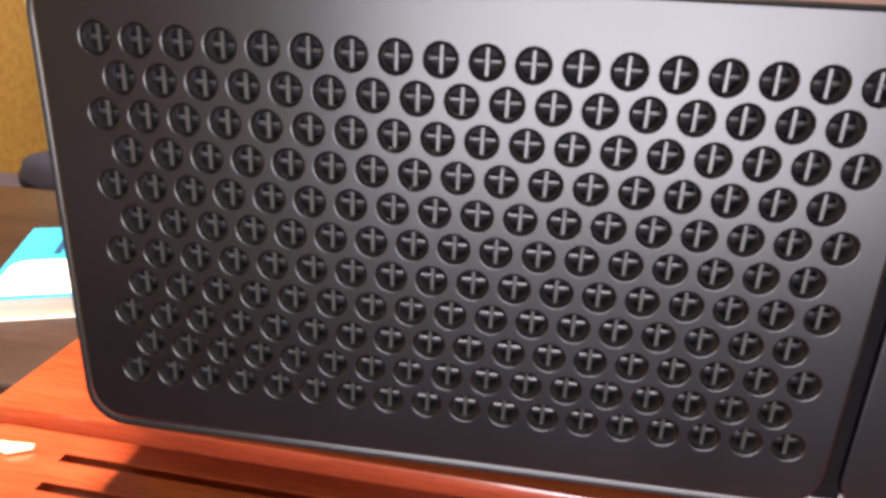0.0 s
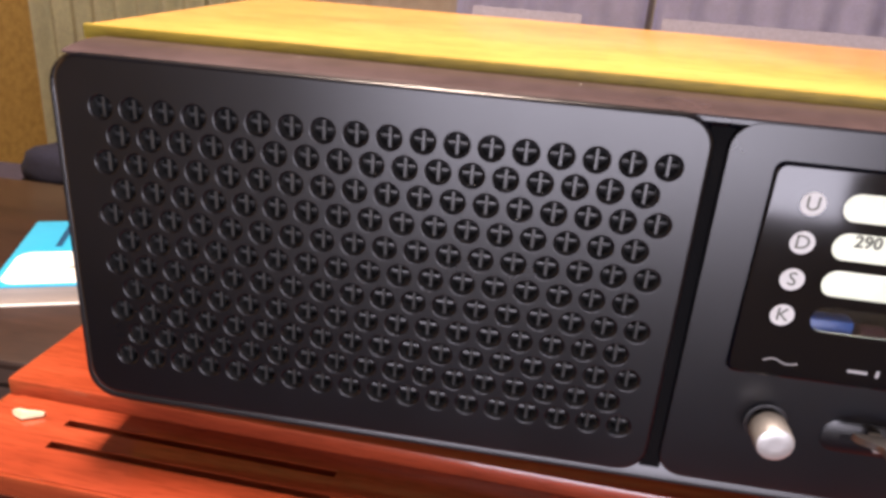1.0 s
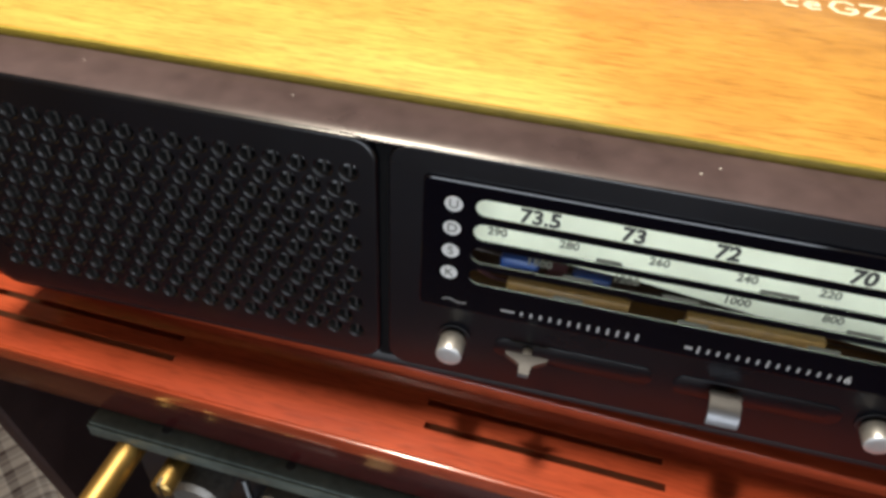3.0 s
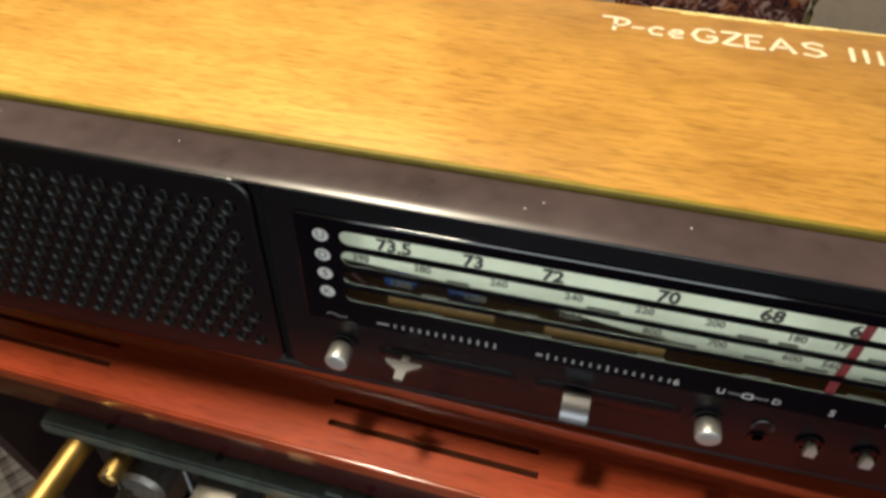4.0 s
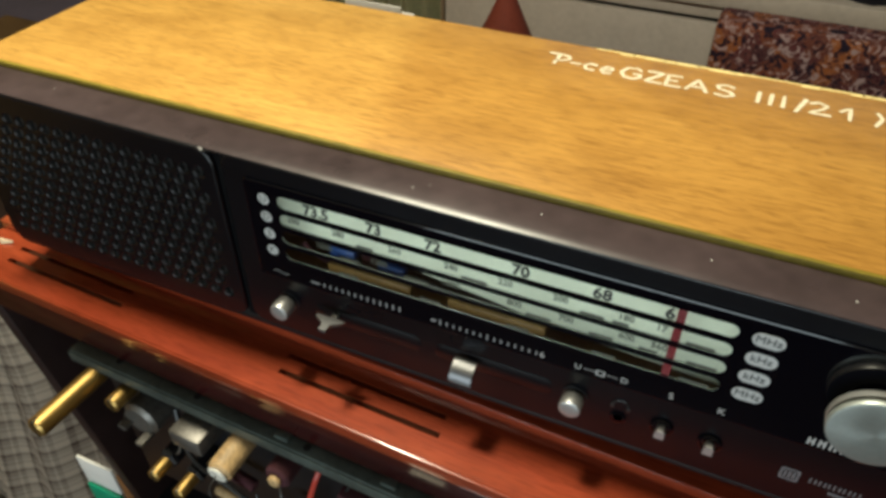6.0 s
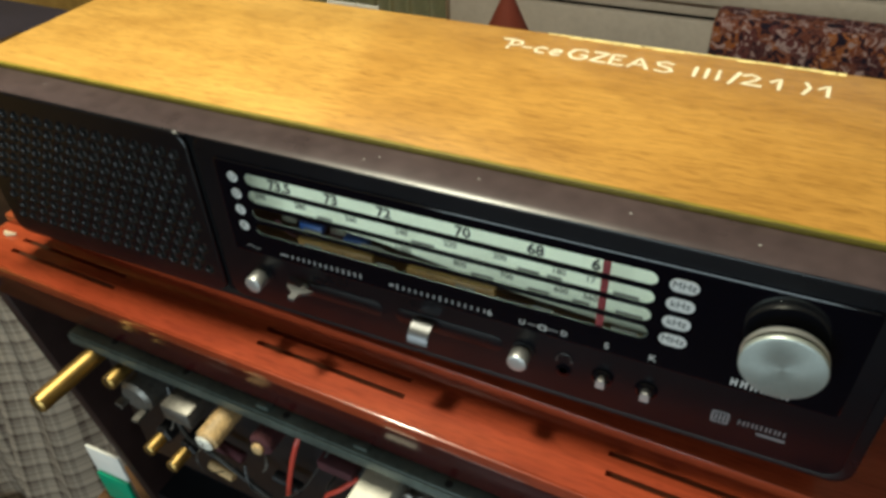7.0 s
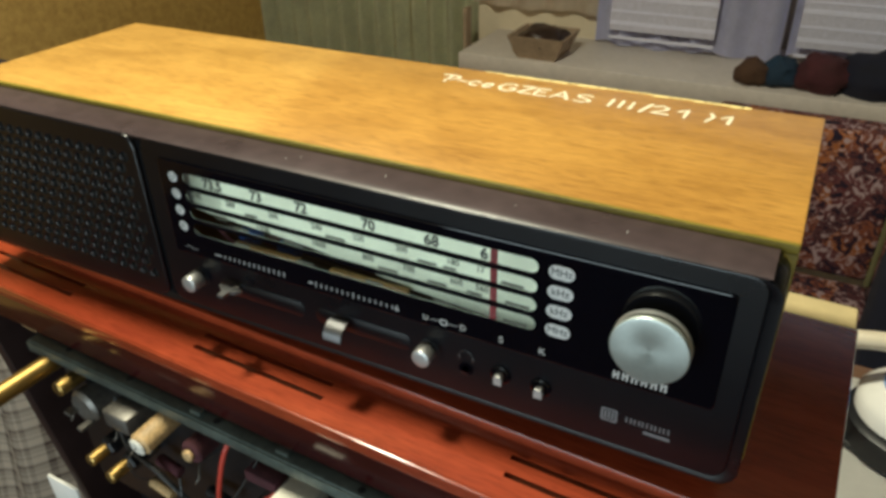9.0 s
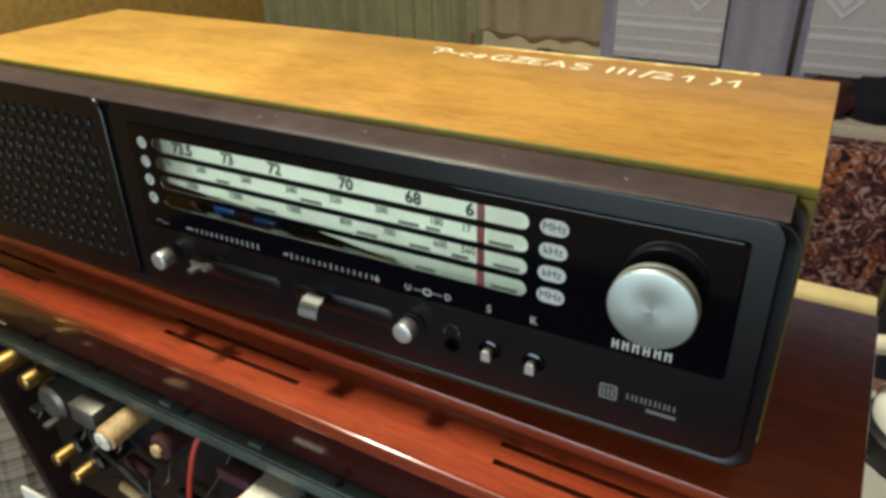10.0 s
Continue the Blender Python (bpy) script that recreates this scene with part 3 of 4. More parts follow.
for x, s in ((0.18, "290"), (0.46, "280"), (0.80, "260"), (1.12, "240"), (1.415, "220"), (1.70, "200"), (2.02, "180"), (2.185, "17")):
    lettering("scale_figure", s, x, DY - 0.001, ROWZ[1] + 0.022, 0.052, PRINT_O, dial, thick=0.0014)
for x, s in ((0.36, "1500"), (0.70, "1200"), (1.12, "1000"), (1.47, "800"), (1.74, "700"), (2.04, "600"), (2.195, "560")):
    lettering("scale_figure", s, x, DY - 0.001, ROWZ[2] + 0.022, 0.052, PRINT_O, dial, thick=0.0014)
# station names too small to read
for row, xs in ((1, ((0.62, 0.10), (1.25, 0.14), (1.86, 0.12), (2.0, 0.08), (2.37, 0.13))), (2, ((0.52, 0.12), (0.92, 0.14), (1.60, 0.13), (1.92, 0.12), (2.15, 0.09), (2.40, 0.14))),
                (3, ((0.5, 0.12), (1.0, 0.12), (1.5, 0.12), (1.95, 0.12), (2.39, 0.14)))):
    for x, w in xs:
        part("station_bar", box(x - w / 2, x + w / 2, DY - 0.002, DY - 0.0003, ROWZ[row] - 0.03, ROWZ[row] - 0.012), PRINT_O, dial)
part("pointer", box(2.235, 2.275, 0.012, 0.02, ROWZ[3] - 0.06, ROWZ[0] + 0.06, 0.001, 1), POINTER, dial, "dark red tuning pointer")

# printed marks under the dial
MY = -0.002
tick_me = {}


def tick(x, w, h, z=-0.525):
    key = (w, h)
    if key in tick_me:
        return child("tick_mark", tick_me[key], dial, at=(x, 0, z))
    ob = part("tick_mark", box(-w / 2, w / 2, MY, MY + 0.003, -h / 2, h / 2), PRINT_T, dial, at=(x, 0, z))
    tick_me[key] = ob.data
    return ob


for k in range(13):
    tick(0.325 + 0.0405 * k, 0.010, 0.024 + 0.0012 * k)
for k in range(15):
    tick(1.06 + 0.0395 * k, 0.009, 0.042 if k in (0, 7) else 0.028)
lettering("volume_mark", "6", 1.645, MY, -0.525, 0.06, PRINT_W, dial)
part("volume_dash", box(0.235, 0.295, MY, MY + 0.003, -0.53, -0.52), PRINT_T, dial)
part("tone_mark", box(1.005, 1.035, MY, MY + 0.003, -0.53, -0.515), PRINT_T, dial)
part("switch_mark", tube([(-0.02, MY, -0.525), (0.01, MY, -0.515), (0.05, MY, -0.53), (0.085, MY, -0.525)], 0.0025, 5), PRINT_T, dial)
lettering("switch_letter", "U", 1.838, MY, -0.525, 0.052, PRINT_W, dial)
lettering("switch_letter", "D", 2.078, MY, -0.525, 0.052, PRINT_W, dial)
for a, b in ((1.87, 1.925), (1.985, 2.045)):
    part("switch_line", box(a, b, MY, MY + 0.003, -0.5275, -0.5225), PRINT_T, dial)
bmq = loops([[(x, MY, z) for x, z in rounded(1.93, 1.98, -0.545, -0.505, 0.015, 3)], [(x, MY, z) for x, z in rounded(1.937, 1.973, -0.538, -0.512, 0.012, 3)]], (False, False))
part("switch_ring", bmq, PRINT_W, dial)
lettering("switch_letter", "S", 2.312, MY, -0.527, 0.06, PRINT_W, dial)
lettering("switch_letter", "K", 2.553, MY, -0.525, 0.06, PRINT_W, dial)

# knobs, sliders and keys
CYF = 0.013


def small_knob(x, z, out):
    k = part("small_knob", turned([(0.050, -0.024), (0.056, -0.027), (0.060, -0.034), (0.060, 0.012 - out), (0.057, 0.003 - out), (0.050, -out), (0.02, 0.0005 - out)], "y", 36), ALU2, control,
             "satin aluminium round knob", at=(x, CYF, z))
    part("collar", turned([(0.07, 0.0), (0.07, -0.006), (0.048, -0.010), (0.048, -0.03)], "y", 28), BAKELITE, k)
    return k


small_knob(0.045, -0.76, 0.13)
small_knob(1.845, -0.765, 0.115)
for x0, x1, zc in ((0.225, 0.93, -0.775), (1.02, 1.72, -0.775)):
    part("slider_slot", slab(x0, x1, zc - 0.06, zc + 0.06, 0.05, CYF - 0.002, CYF + 0.003, 0.001), BLACK, control)
    part("slot_groove", box(x0 + 0.06, x1 - 0.06, CYF - 0.003, CYF + 0.001, zc - 0.012, zc + 0.012), BLACK, control)
# first slider: a flat lever, broad at the panel and narrowing outwards
tab = part("slider_tab", box(0.36, 0.40, -0.06, CYF - 0.006, -0.775, -0.735, 0.006), ALU2, control, "flared satin aluminium slider lever")
wing = []
for y, hw in ((-0.055, 0.096), (-0.075, 0.088), (-0.10, 0.045), (-0.115, 0.026), (-0.165, 0.022)):
    wing.append([(0.38 - hw, y, -0.735), (0.38 + hw, y, -0.735), (0.38 + hw, y, -0.712), (0.38 - hw, y, -0.712)])
part("lever_wing", loops(wing), ALU3, tab, smooth=50)
# second slider: a curved broad tab
curl = []
for k in range(9):
    a = k / 8
    y = -0.03 - 0.10 * math.sin(a * math.pi * 0.5)
    z = -0.725 - 0.10 * a + 0.02 * math.sin(a * math.pi)
    curl.append([(1.165, y, z), (1.295, y, z), (1.295, y + 0.02, z - 0.008), (1.165, y + 0.02, z - 0.008)])
tab2 = part("slider_tab", loops(curl), ALU3, control, "broad curved satin aluminium slider tab", smooth=50)
part("tab_stem", box(1.21, 1.25, -0.06, CYF - 0.006, -0.79, -0.76, 0.005), ALU3, tab2)
for x in (2.312, 2.556):
    sw = part("switch_well", turned([(0.062, 0.0), (0.062, -0.010), (0.05, -0.013), (0.047, -0.004)], "y", 28), GLOSS, control, at=(x, CYF, -0.79))
    part("lever_key", loops([[(x * w, y, z0 + (z1 - z0) * k) for x, k in ((-1, 0), (1, 0), (1, 0.8), (0.6, 1), (-0.6, 1), (-1, 0.8))] for y, w, z0, z1 in ((0.0, 0.016, -0.02, 0.02), (-0.02, 0.022, -0.03, 0.024), (-0.045, 0.026, -0.04, 0.026), (-0.055, 0.024, -0.038, 0.022))]), ALU2, sw, "short aluminium lever")
part("earphone_socket", turned([(0.045, 0.0), (0.045, -0.005), (0.026, -0.006), (0.024, 0.0)], "y", 24), GLOSS, control, at=(2.09, CYF, -0.83))

arc = [(2.09 + 0.045 * math.cos(a), 0.0115, -0.745 + 0.05 * math.sin(a)) for a in (0.2, 0.7, 1.2, 1.57, 2.0, 2.5, 2.95)]
part("earphone_mark", tube(arc, 0.0045, 6), RIB, control)
for x in (2.047, 2.133):
    part("earphone_mark", box(x - 0.009, x + 0.009, 0.009, 0.0145, -0.765, -0.735, 0.003), RIB, control)

# tuning knob
tune = part("tuning_knob", turned([(0.17, -0.062), (0.188, -0.065), (0.192, -0.072), (0.192, -0.094), (0.188, -0.098), (0.15, -0.0985)], "y", 72), ALU2, control,
            "large turned aluminium tuning knob", at=(3.125, 0.0, -0.215))
part("knob_groove", turned([(0.15, -0.096), (0.181, -0.0975), (0.181, -0.117), (0.15, -0.118)], "y", 64), DARKMETAL, tune)
part("knob_face", turned([(0.15, -0.116), (0.187, -0.117), (0.192, -0.121), (0.192, -0.139), (0.188, -0.145), (0.176, -0.148), (0.08, -0.1472), (0.01, -0.1468)], "y", 72), ALU, tune,
     "spun aluminium cap with radial sheen")
part("knob_shaft", turned([(0.11, 0.0), (0.10, -0.064)], "y", 40), GLOSS, tune)
# maker's name and emblem as plain shapes
for k, x in enumerate((2.962, 3.010, 3.058, 3.108, 3.158, 3.206)):
    for dx in (-0.012, 0.010):
        part("name_bar", box(x + dx - 0.0045, x + dx + 0.0045, MY, MY + 0.003, -0.553, -0.503), PRINT_W, control)
    part("name_bar", box(x - 0.012, x + 0.010, MY + 0.0005, MY + 0.003, -0.533 + 0.006 * (k % 3), -0.523 + 0.006 * (k % 3)), PRINT_W, control)
em = part("emblem", loops([[(x, 0.0135, z) for x, z in rounded(2.905, 2.995, -0.875, -0.785, 0.012, 3)], [(x, 0.0135, z) for x, z in rounded(2.917, 2.983, -0.863, -0.797, 0.008, 3)]], (False, False)), PRINT_G, control)
for x in (2.93, 2.95, 2.97):
    part("emblem_bar", box(x - 0.006, x + 0.006, 0.012, 0.0148, -0.855, -0.805), PRINT_G, em)
for x in (3.058, 3.102, 3.132, 3.168, 3.212, 3.256):
    for dx in ((0.0,) if x == 3.132 else (-0.013, 0.011)):
        part("maker_bar", box(x + dx - 0.004, x + dx + 0.004, 0.012, 0.0148, -0.842, -0.805), PRINT_G, control)
part("maker_bar", box(3.14, 3.28, 0.012, 0.0148, -0.885, -0.866), PRINT_G, control)

# handwriting in white paint on the top board
STROKES = {
    "P": ["-.35,1 .35,1 .75,.9 .8,.65 .5,.45 .15,.4", ".25,.95 .2,0"],
    "-": ["0,.4 .7,.42"],
    "c": [".7,.55 .35,.65 .05,.4 .2,.08 .65,.08"],
    "e": [".1,.32 .6,.36 .55,.6 .25,.6 .05,.3 .25,.03 .65,.1"],
    "G": [".85,.8 .6,1 .2,.9 0,.45 .2,.05 .6,0 .85,.2 .85,.45 .5,.45"],
    "Z": ["0,.95 .8,.98 .05,.05 .85,.05"],
    "E": [".75,.98 .1,.95 .1,.02 .8,.04", ".1,.5 .6,.52"],
    "A": ["0,0 .45,1 .9,0", ".2,.35 .7,.35"],
    "S": [".85,.85 .5,1 .12,.85 .2,.6 .7,.45 .85,.2 .5,0 .05,.12"],
    "I": [".2,1 .15,0"],
    "/": [".6,1.1 .1,-.15"],
    "2": [".05,.8 .4,1 .75,.8 .6,.5 .05,.05 .9,.05"],
    "1": ["0,.55 .45,1 .4,-.05"],
    ")": [".2,1.05 .45,.6 .1,-.1"],
}


def ribbon(bm, pts, w, z):
    pts = [Vector((*p, 0)) for p in pts]
    left, right = [], []
    for i, p in enumerate(pts):
        way = (pts[min(i + 1, len(pts) - 1)] - pts[max(i - 1, 0)]).normalized()
        side = Vector((-way.y, way.x, 0)) * w * (0.85 + 0.3 * noise.noise(p * 9))
        left.append(bm.verts.new((p.x + side.x, p.y + side.y, z)))
        right.append(bm.verts.new((p.x - side.x, p.y - side.y, z)))
    for i in range(len(pts) - 1):
        bm.faces.new((left[i], left[i + 1], right[i + 1], right[i]))


text_x = (("P", 1.08, 0.13), ("-", 1.20, 0.10), ("c", 1.29, 0.12), ("e", 1.40, 0.12), ("G", 1.53, 0.14), ("Z", 1.68, 0.13), ("E", 1.80, 0.13), ("A", 1.93, 0.14), ("S", 2.09, 0.14),
          ("I", 2.33, 0.10), ("I", 2.40, 0.10), ("I", 2.47, 0.10), ("/", 2.545, 0.11), ("2", 2.62, 0.14), ("1", 2.79, 0.13), (")", 2.965, 0.11), ("1", 3.06, 0.13))
for ch, x, w in text_x:
    bm = bmesh.new()
    base, high = 1.675 - 0.012 * (x - 1.1), 0.15
    for s in STROKES[ch]:
        raw = [tuple(float(v) for v in p.split(",")) for p in s.split()]
        pts = []
        for i in range(len(raw) - 1):
            for k in range(4):
                t = k / 4
                pts.append((raw[i][0] * (1 - t) + raw[i + 1][0] * t, raw[i][1] * (1 - t) + raw[i + 1][1] * t))
        pts.append(raw[-1])
        ribbon(bm, [(x + px * w, base + py * high) for px, py in pts], 0.014, CZ1 + 0.0015)
    part("written_letter", bm, CHALK, radio)
# chipped veneer along the back edge
random.seed(4)
bm = bmesh.new()
x = 1.30
while x < 3.2:
    w = random.uniform(0.05, 0.16)
    box(x, x + w, CY1 - 0.006 - random.uniform(0.014, 0.042), CY1 - 0.004, CZ1 - 0.004, CZ1 + 0.0012, bm=bm)
    x += w + random.choice((-0.01, -0.005, 0.004))
part("bare_edge", bm, BAREWOOD, radio, "pale bare strip of chipped veneer")

# ---- the red cabinet below ----
# local frame: u along the front lip, v to the back, z as in the room
TURN_LOW = pose(0, -0.027, 0, 0, 0, -2.2)
low = thing("open_radio_cabinet", "red lacquered mahogany radio cabinet with its front off, chassis exposed", "radio cabinet", m=TURN_LOW)
LU0, LU1, LZ, LEDGE, LV = -2.97, 4.12, -1.24, -1.315, 2.49
BOT = -5.6
part("top_board", box(LU0, LU1, 0.41, LV, LZ - 0.16, LZ, 0.015), MAHOGANY, low, "glossy red lacquered top")


def slotted(u0, u1, v0, v1, z0, z1, slots):
    """A board with slots cut right through: strips between and blocks at their ends."""
    bm = bmesh.new()
    vs = sorted({v0, v1, *(s for a in slots for s in a[2:])})
    top = []
    for a, b in zip(vs, vs[1:]):
        here = sorted((s[0], s[1]) for s in slots if s[2] <= a + 1e-6 and s[3] >= b - 1e-6)
        u = u0
        for s0, s1 in here + [(u1, u1)]:
            if s0 > u:
                top.append((u, s0, a, b))
            u = s1
    for a, b, c, d in top:
        box(a, b, c, d, z0, z1, bm=bm)
    bmesh.ops.remove_doubles(bm, verts=bm.verts[:], dist=0.0001)
    return bm


slots = []
for a, b in ((-2.585, -1.42), (-0.05, 1.12), (2.44, 3.62)):
    slots += [(a, b, 0.131, 0.171), (a - 0.02, b - 0.02, 0.269, 0.309)]
part("vent_ledge", slotted(LU0 + 0.06, LU1 - 0.06, -0.034, 0.41, LEDGE - 0.1, LEDGE, slots), MAHOGANY, low, "red lacquered ledge with paired vent slots", smooth=0)
for a, b, c, d in slots:
    part("slot_backing", box(a + 0.001, b - 0.001, c + 0.001, d - 0.001, LEDGE - 0.12, LEDGE - 0.065), SLOTWOOD, low)
part("ledge_lip", box(LU0 + 0.06, LU1 - 0.06, -0.052, -0.034, LEDGE - 0.1, LEDGE + 0.001, 0.008), MAHOGANY, low)
# rail in a much darker red than the ledge above it
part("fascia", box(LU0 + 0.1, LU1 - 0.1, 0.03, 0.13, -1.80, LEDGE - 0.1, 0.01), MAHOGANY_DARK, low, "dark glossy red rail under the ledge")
# left board is coloured near-black for shade, right one keeps the lacquer red
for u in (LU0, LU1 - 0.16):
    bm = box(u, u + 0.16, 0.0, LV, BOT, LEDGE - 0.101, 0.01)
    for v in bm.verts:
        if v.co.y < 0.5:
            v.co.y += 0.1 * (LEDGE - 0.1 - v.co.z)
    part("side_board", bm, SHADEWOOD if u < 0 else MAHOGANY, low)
part("side_cheek", box(LU0, LU0 + 0.06, -0.046, 0.41, LEDGE - 0.1, LEDGE - 0.002, 0.006), MAHOGANY, low)
part("side_cheek", box(LU1 - 0.06, LU1, -0.046, 0.41, LEDGE - 0.1, LEDGE - 0.002, 0.006), MAHOGANY, low)
part("bottom_board", box(LU0 + 0.16, LU1 - 0.16, 0.45, LV, BOT, BOT + 0.15), BAKELITE, low)
part("inner_baffle", box(LU0 + 0.16, LU1 - 0.16, 0.9, 0.95, BOT + 0.15, LEDGE - 0.101), BAKELITE, low)
part("back_cover", box(LU0 + 0.1, LU1 - 0.01, LV + 0.003, LV + 0.36, -2.6, -1.285, 0.02), CREAM, low, "cream fibreboard back cover")

# chassis with its controls
chassis = part("chassis", box(-1.9, 3.7, 0.12, 0.6, -3.6, -1.86, 0.01), BAKELITE, low, "dark metal chassis")
bar = part("chassis_flange", box(-1.95, 3.75, -0.06, 0.12, -1.90, -1.82, 0.015), ZINC, low, "green-grey painted steel flange with holes")
part("flange_lip", box(-1.95, 3.75, -0.075, -0.055, -1.93, -1.835, 0.006), ZINC, bar)
random.seed(9)
for u in (-1.5, -0.75, 0.2, 0.82, 1.5, 2.3, 3.1):
    part("flange_hole", turned([(0.028, 0.0), (0.028, 0.004)], "z", 14), CLOTH, bar, at=(u, random.uniform(-0.01, 0.06), -1.819))
for u in (-0.05, 0.78, 1.9):
    part("clip", box(u, u + 0.11, -0.03, 0.05, -1.82, -1.79, 0.008), ZINC, bar)


def shaft(u, z, length, r, bush=0.1):
    s = part("control_shaft", rod((u, 0.12, z), (u, 0.12 - length, z), r, 20), BRASS, low, "tarnished brass control shaft")
    part("shaft_slot", box(u - r * 0.15, u + r * 0.15, 0.12 - length - 0.002, 0.12 - length + 0.05, z - r, z + r), DARKMETAL, s)
    part("bushing", rod((u, 0.12, z), (u, 0.12 - bush, z), r * 1.6, 6), BAKELITE, s)
    return s


shaft(-1.72, -1.99, 0.76, 0.082)
shaft(-1.46, -2.07, 0.33, 0.066)
shaft(-1.13, -2.63, 0.44, 0.056, 0.28)
shaft(-0.88, -2.68, 0.46, 0.056, 0.28)
pot = part("potentiometer", rod((-1.35, 0.2, -2.3), (-1.35, -0.12, -2.3), 0.16, 24), TIN, low)
part("solder_lug", box(-1.5, -1.42, -0.2, -0.1, -2.36, -2.33), TIN, pot)
part("solder_lug", box(-1.3, -1.24, -0.24, -0.1, -2.42, -2.39), TIN, pot)
part("transformer_block", box(-0.90, -0.62, -0.21, 0.12, -2.2, -2.03, 0.02), TIN, low, "grey tinplate can")
cap = part("paper_capacitor", rod((-0.36, 0.14, -2.04), (-0.36, -0.31, -2.07), 0.095, 24), WAX, low, "tan waxed-paper capacitor, crumbling at its end")
part("capacitor_cap", rod((-0.36, -0.31, -2.07), (-0.36, -0.335, -2.072), 0.078, 18), CERAMIC, cap)
part("lead", tube([(-0.36, -0.335, -2.07), (-0.35, -0.43, -2.11), (-0.3, -0.43, -2.25), (-0.28, -0.3, -2.4)], 0.005), BLACKWIRE, cap)
coil = part("coil_former", rod((0.0, 0.12, -2.12), (0.0, -0.15, -2.12), 0.10, 20), MAROONCLOTH, low)
part("coil_core", rod((0.0, -0.15, -2.12), (0.0, -0.19, -2.12), 0.05, 14), WAX, coil)
part("wire", tube([(0.30, 0.02, -1.94), (0.285, -0.08, -2.06), (0.20, -0.12, -2.40), (0.10, -0.10, -2.75)], 0.02), REDWIRE, low, "red insulated wire")
part("wire", tube([(0.75, 0.0, -2.25), (0.62, -0.1, -2.35), (0.5, -0.1, -2.5), (0.42, -0.05, -2.8)], 0.02), REDWIRE, low, "red insulated wire")
part("wire", tube([(0.5, 0.05, -2.1), (0.3, -0.12, -2.5), (0.05, -0.2, -2.7), (-0.2, -0.18, -2.75), (-0.3, -0.1, -2.6)], 0.009), BLACKWIRE, low)
part("wire", tube([(-1.1, 0.05, -2.2), (-0.9, -0.1, -2.5), (-0.5, -0.14, -2.6), (0.0, -0.1, -3.0)], 0.022), BLACKWIRE, low)
part("terminal_strip", box(0.42, 0.72, -0.04, 0.1, -2.28, -2.18, 0.01), MAROONCLOTH, low, "brown-red phenolic strip")
part("scale_card", box(0.83, 1.10, -0.32, 0.10, -2.30, -2.08, 0.012), CERAMIC, low, "off-white ceramic block")
vc = part("tuning_capacitor", box(1.16, 1.95, 0.0, 0.3, -2.7, -2.15, 0.02), TIN, low, "tinplate variable tuning capacitor")
vane_me = None
for k in range(9):
    x = 1.22 + 0.082 * k
    if vane_me is None:
        vane_me = part("vane", rod((-0.009, -0.1, -2.4), (0.009, -0.1, -2.4), 0.22, 20), ALU2, vc, at=(x, 0, 0)).data
    else:
        child("vane", vane_me, vc, at=(x, 0, 0))
for u, z in ((1.2, -2.13), (1.45, -2.1), (1.62, -2.12)):
    part("screw", turned([(0.05, -0.0), (0.05, -0.03), (0.03, -0.045)], "y", 14), TIN, low, at=(u, -0.02, z))
for u, z, mat in ((-0.5, -2.62, MAROONCLOTH), (0.05, -2.7, BAKELITE), (-0.7, -3.0, WAX), (0.6, -3.0, BRASS), (1.0, -2.9, BAKELITE)):
    part("small_capacitor", rod((u - 0.13, -0.02, z), (u + 0.13, -0.03, z - 0.02), 0.05, 14), mat, low)
part("wooden_peg", box(-2.45, -2.2, 0.15, 0.4, -2.0, -1.86, 0.03), WAX, low, "pale wooden glue block")
for u, z in ((-1.05, -2.42), (-0.6, -2.35), (-0.1, -2.42), (0.45, -2.55), (-1.62, -2.45)):
    part("solder_tag", tube([(u, 0.12, z), (u, -0.02, z + 0.02), (u + 0.05, -0.1, z - 0.04), (u + 0.02, -0.12, z - 0.1)], 0.009, 6), TIN, low)

# a split piece of wood lying on the ledge
mb = bmesh.new()
loops([[(x, -0.48 + dy + w * a, h * b) for a, b in ((-1, 0), (-0.4, 1), (0.5, 0.8), (1, 0))] for x, dy, w, h in ((-2.84, 0.012, 0.004, 0.006), (-2.815, 0.004, 0.020, 0.020), (-2.77, -0.006, 0.026, 0.026), (-2.73, 0.006, 0.016, 0.022), (-2.70, 0.018, 0.010, 0.012))], bm=mb)
mb.transform(Matrix.Translation((0, 0.6, LEDGE + 0.008)))
tagged(part("wood_splinter", mb, MATCH), "short pale splinter of wood lying on the ledge", "splinter")

# ---- the room ----
FZ = -12.9
RX0, RX1, RY0, RY1, RZ1 = -21.8, 22.0, -22.0, 27.0, 15.0
def wall(name, x0, x1, y0, y1, z0, z1, mat, label, category="wall"):
    return tagged(part(name, box(x0, x1, y0, y1, z0, z1), mat), label, category, kind="structure")


wall("floor", RX0 - 1, RX1 + 1, RY0 - 1, RY1 + 1, FZ - 0.6, FZ - 0.1, FLOORWOOD, "brown wooden floor", "floor")
wall("ceiling", RX0 - 1, RX1 + 1, RY0 - 1, RY1 + 1, RZ1, RZ1 + 1, CEIL, "plain pale ceiling", "ceiling")
wall("wall_north", RX0, RX1, RY1, RY1 + 1, FZ - 0.1, RZ1, PLASTER, "warm plastered wall behind the curtains")
wall("wall_south", RX0, RX1, RY0 - 1, RY0, FZ - 0.1, RZ1, PLASTER, "plain warm plastered wall")
wall("wall_west", RX0 - 1, RX0, RY0 - 1, RY1 + 1, FZ - 0.1, RZ1, PANEL, "orange-brown wood panelled wall")
wall("wall_east", RX1, RX1 + 1, RY0 - 1, RY1 + 1, FZ - 0.1, RZ1, PLASTER, "plain warm plastered wall")

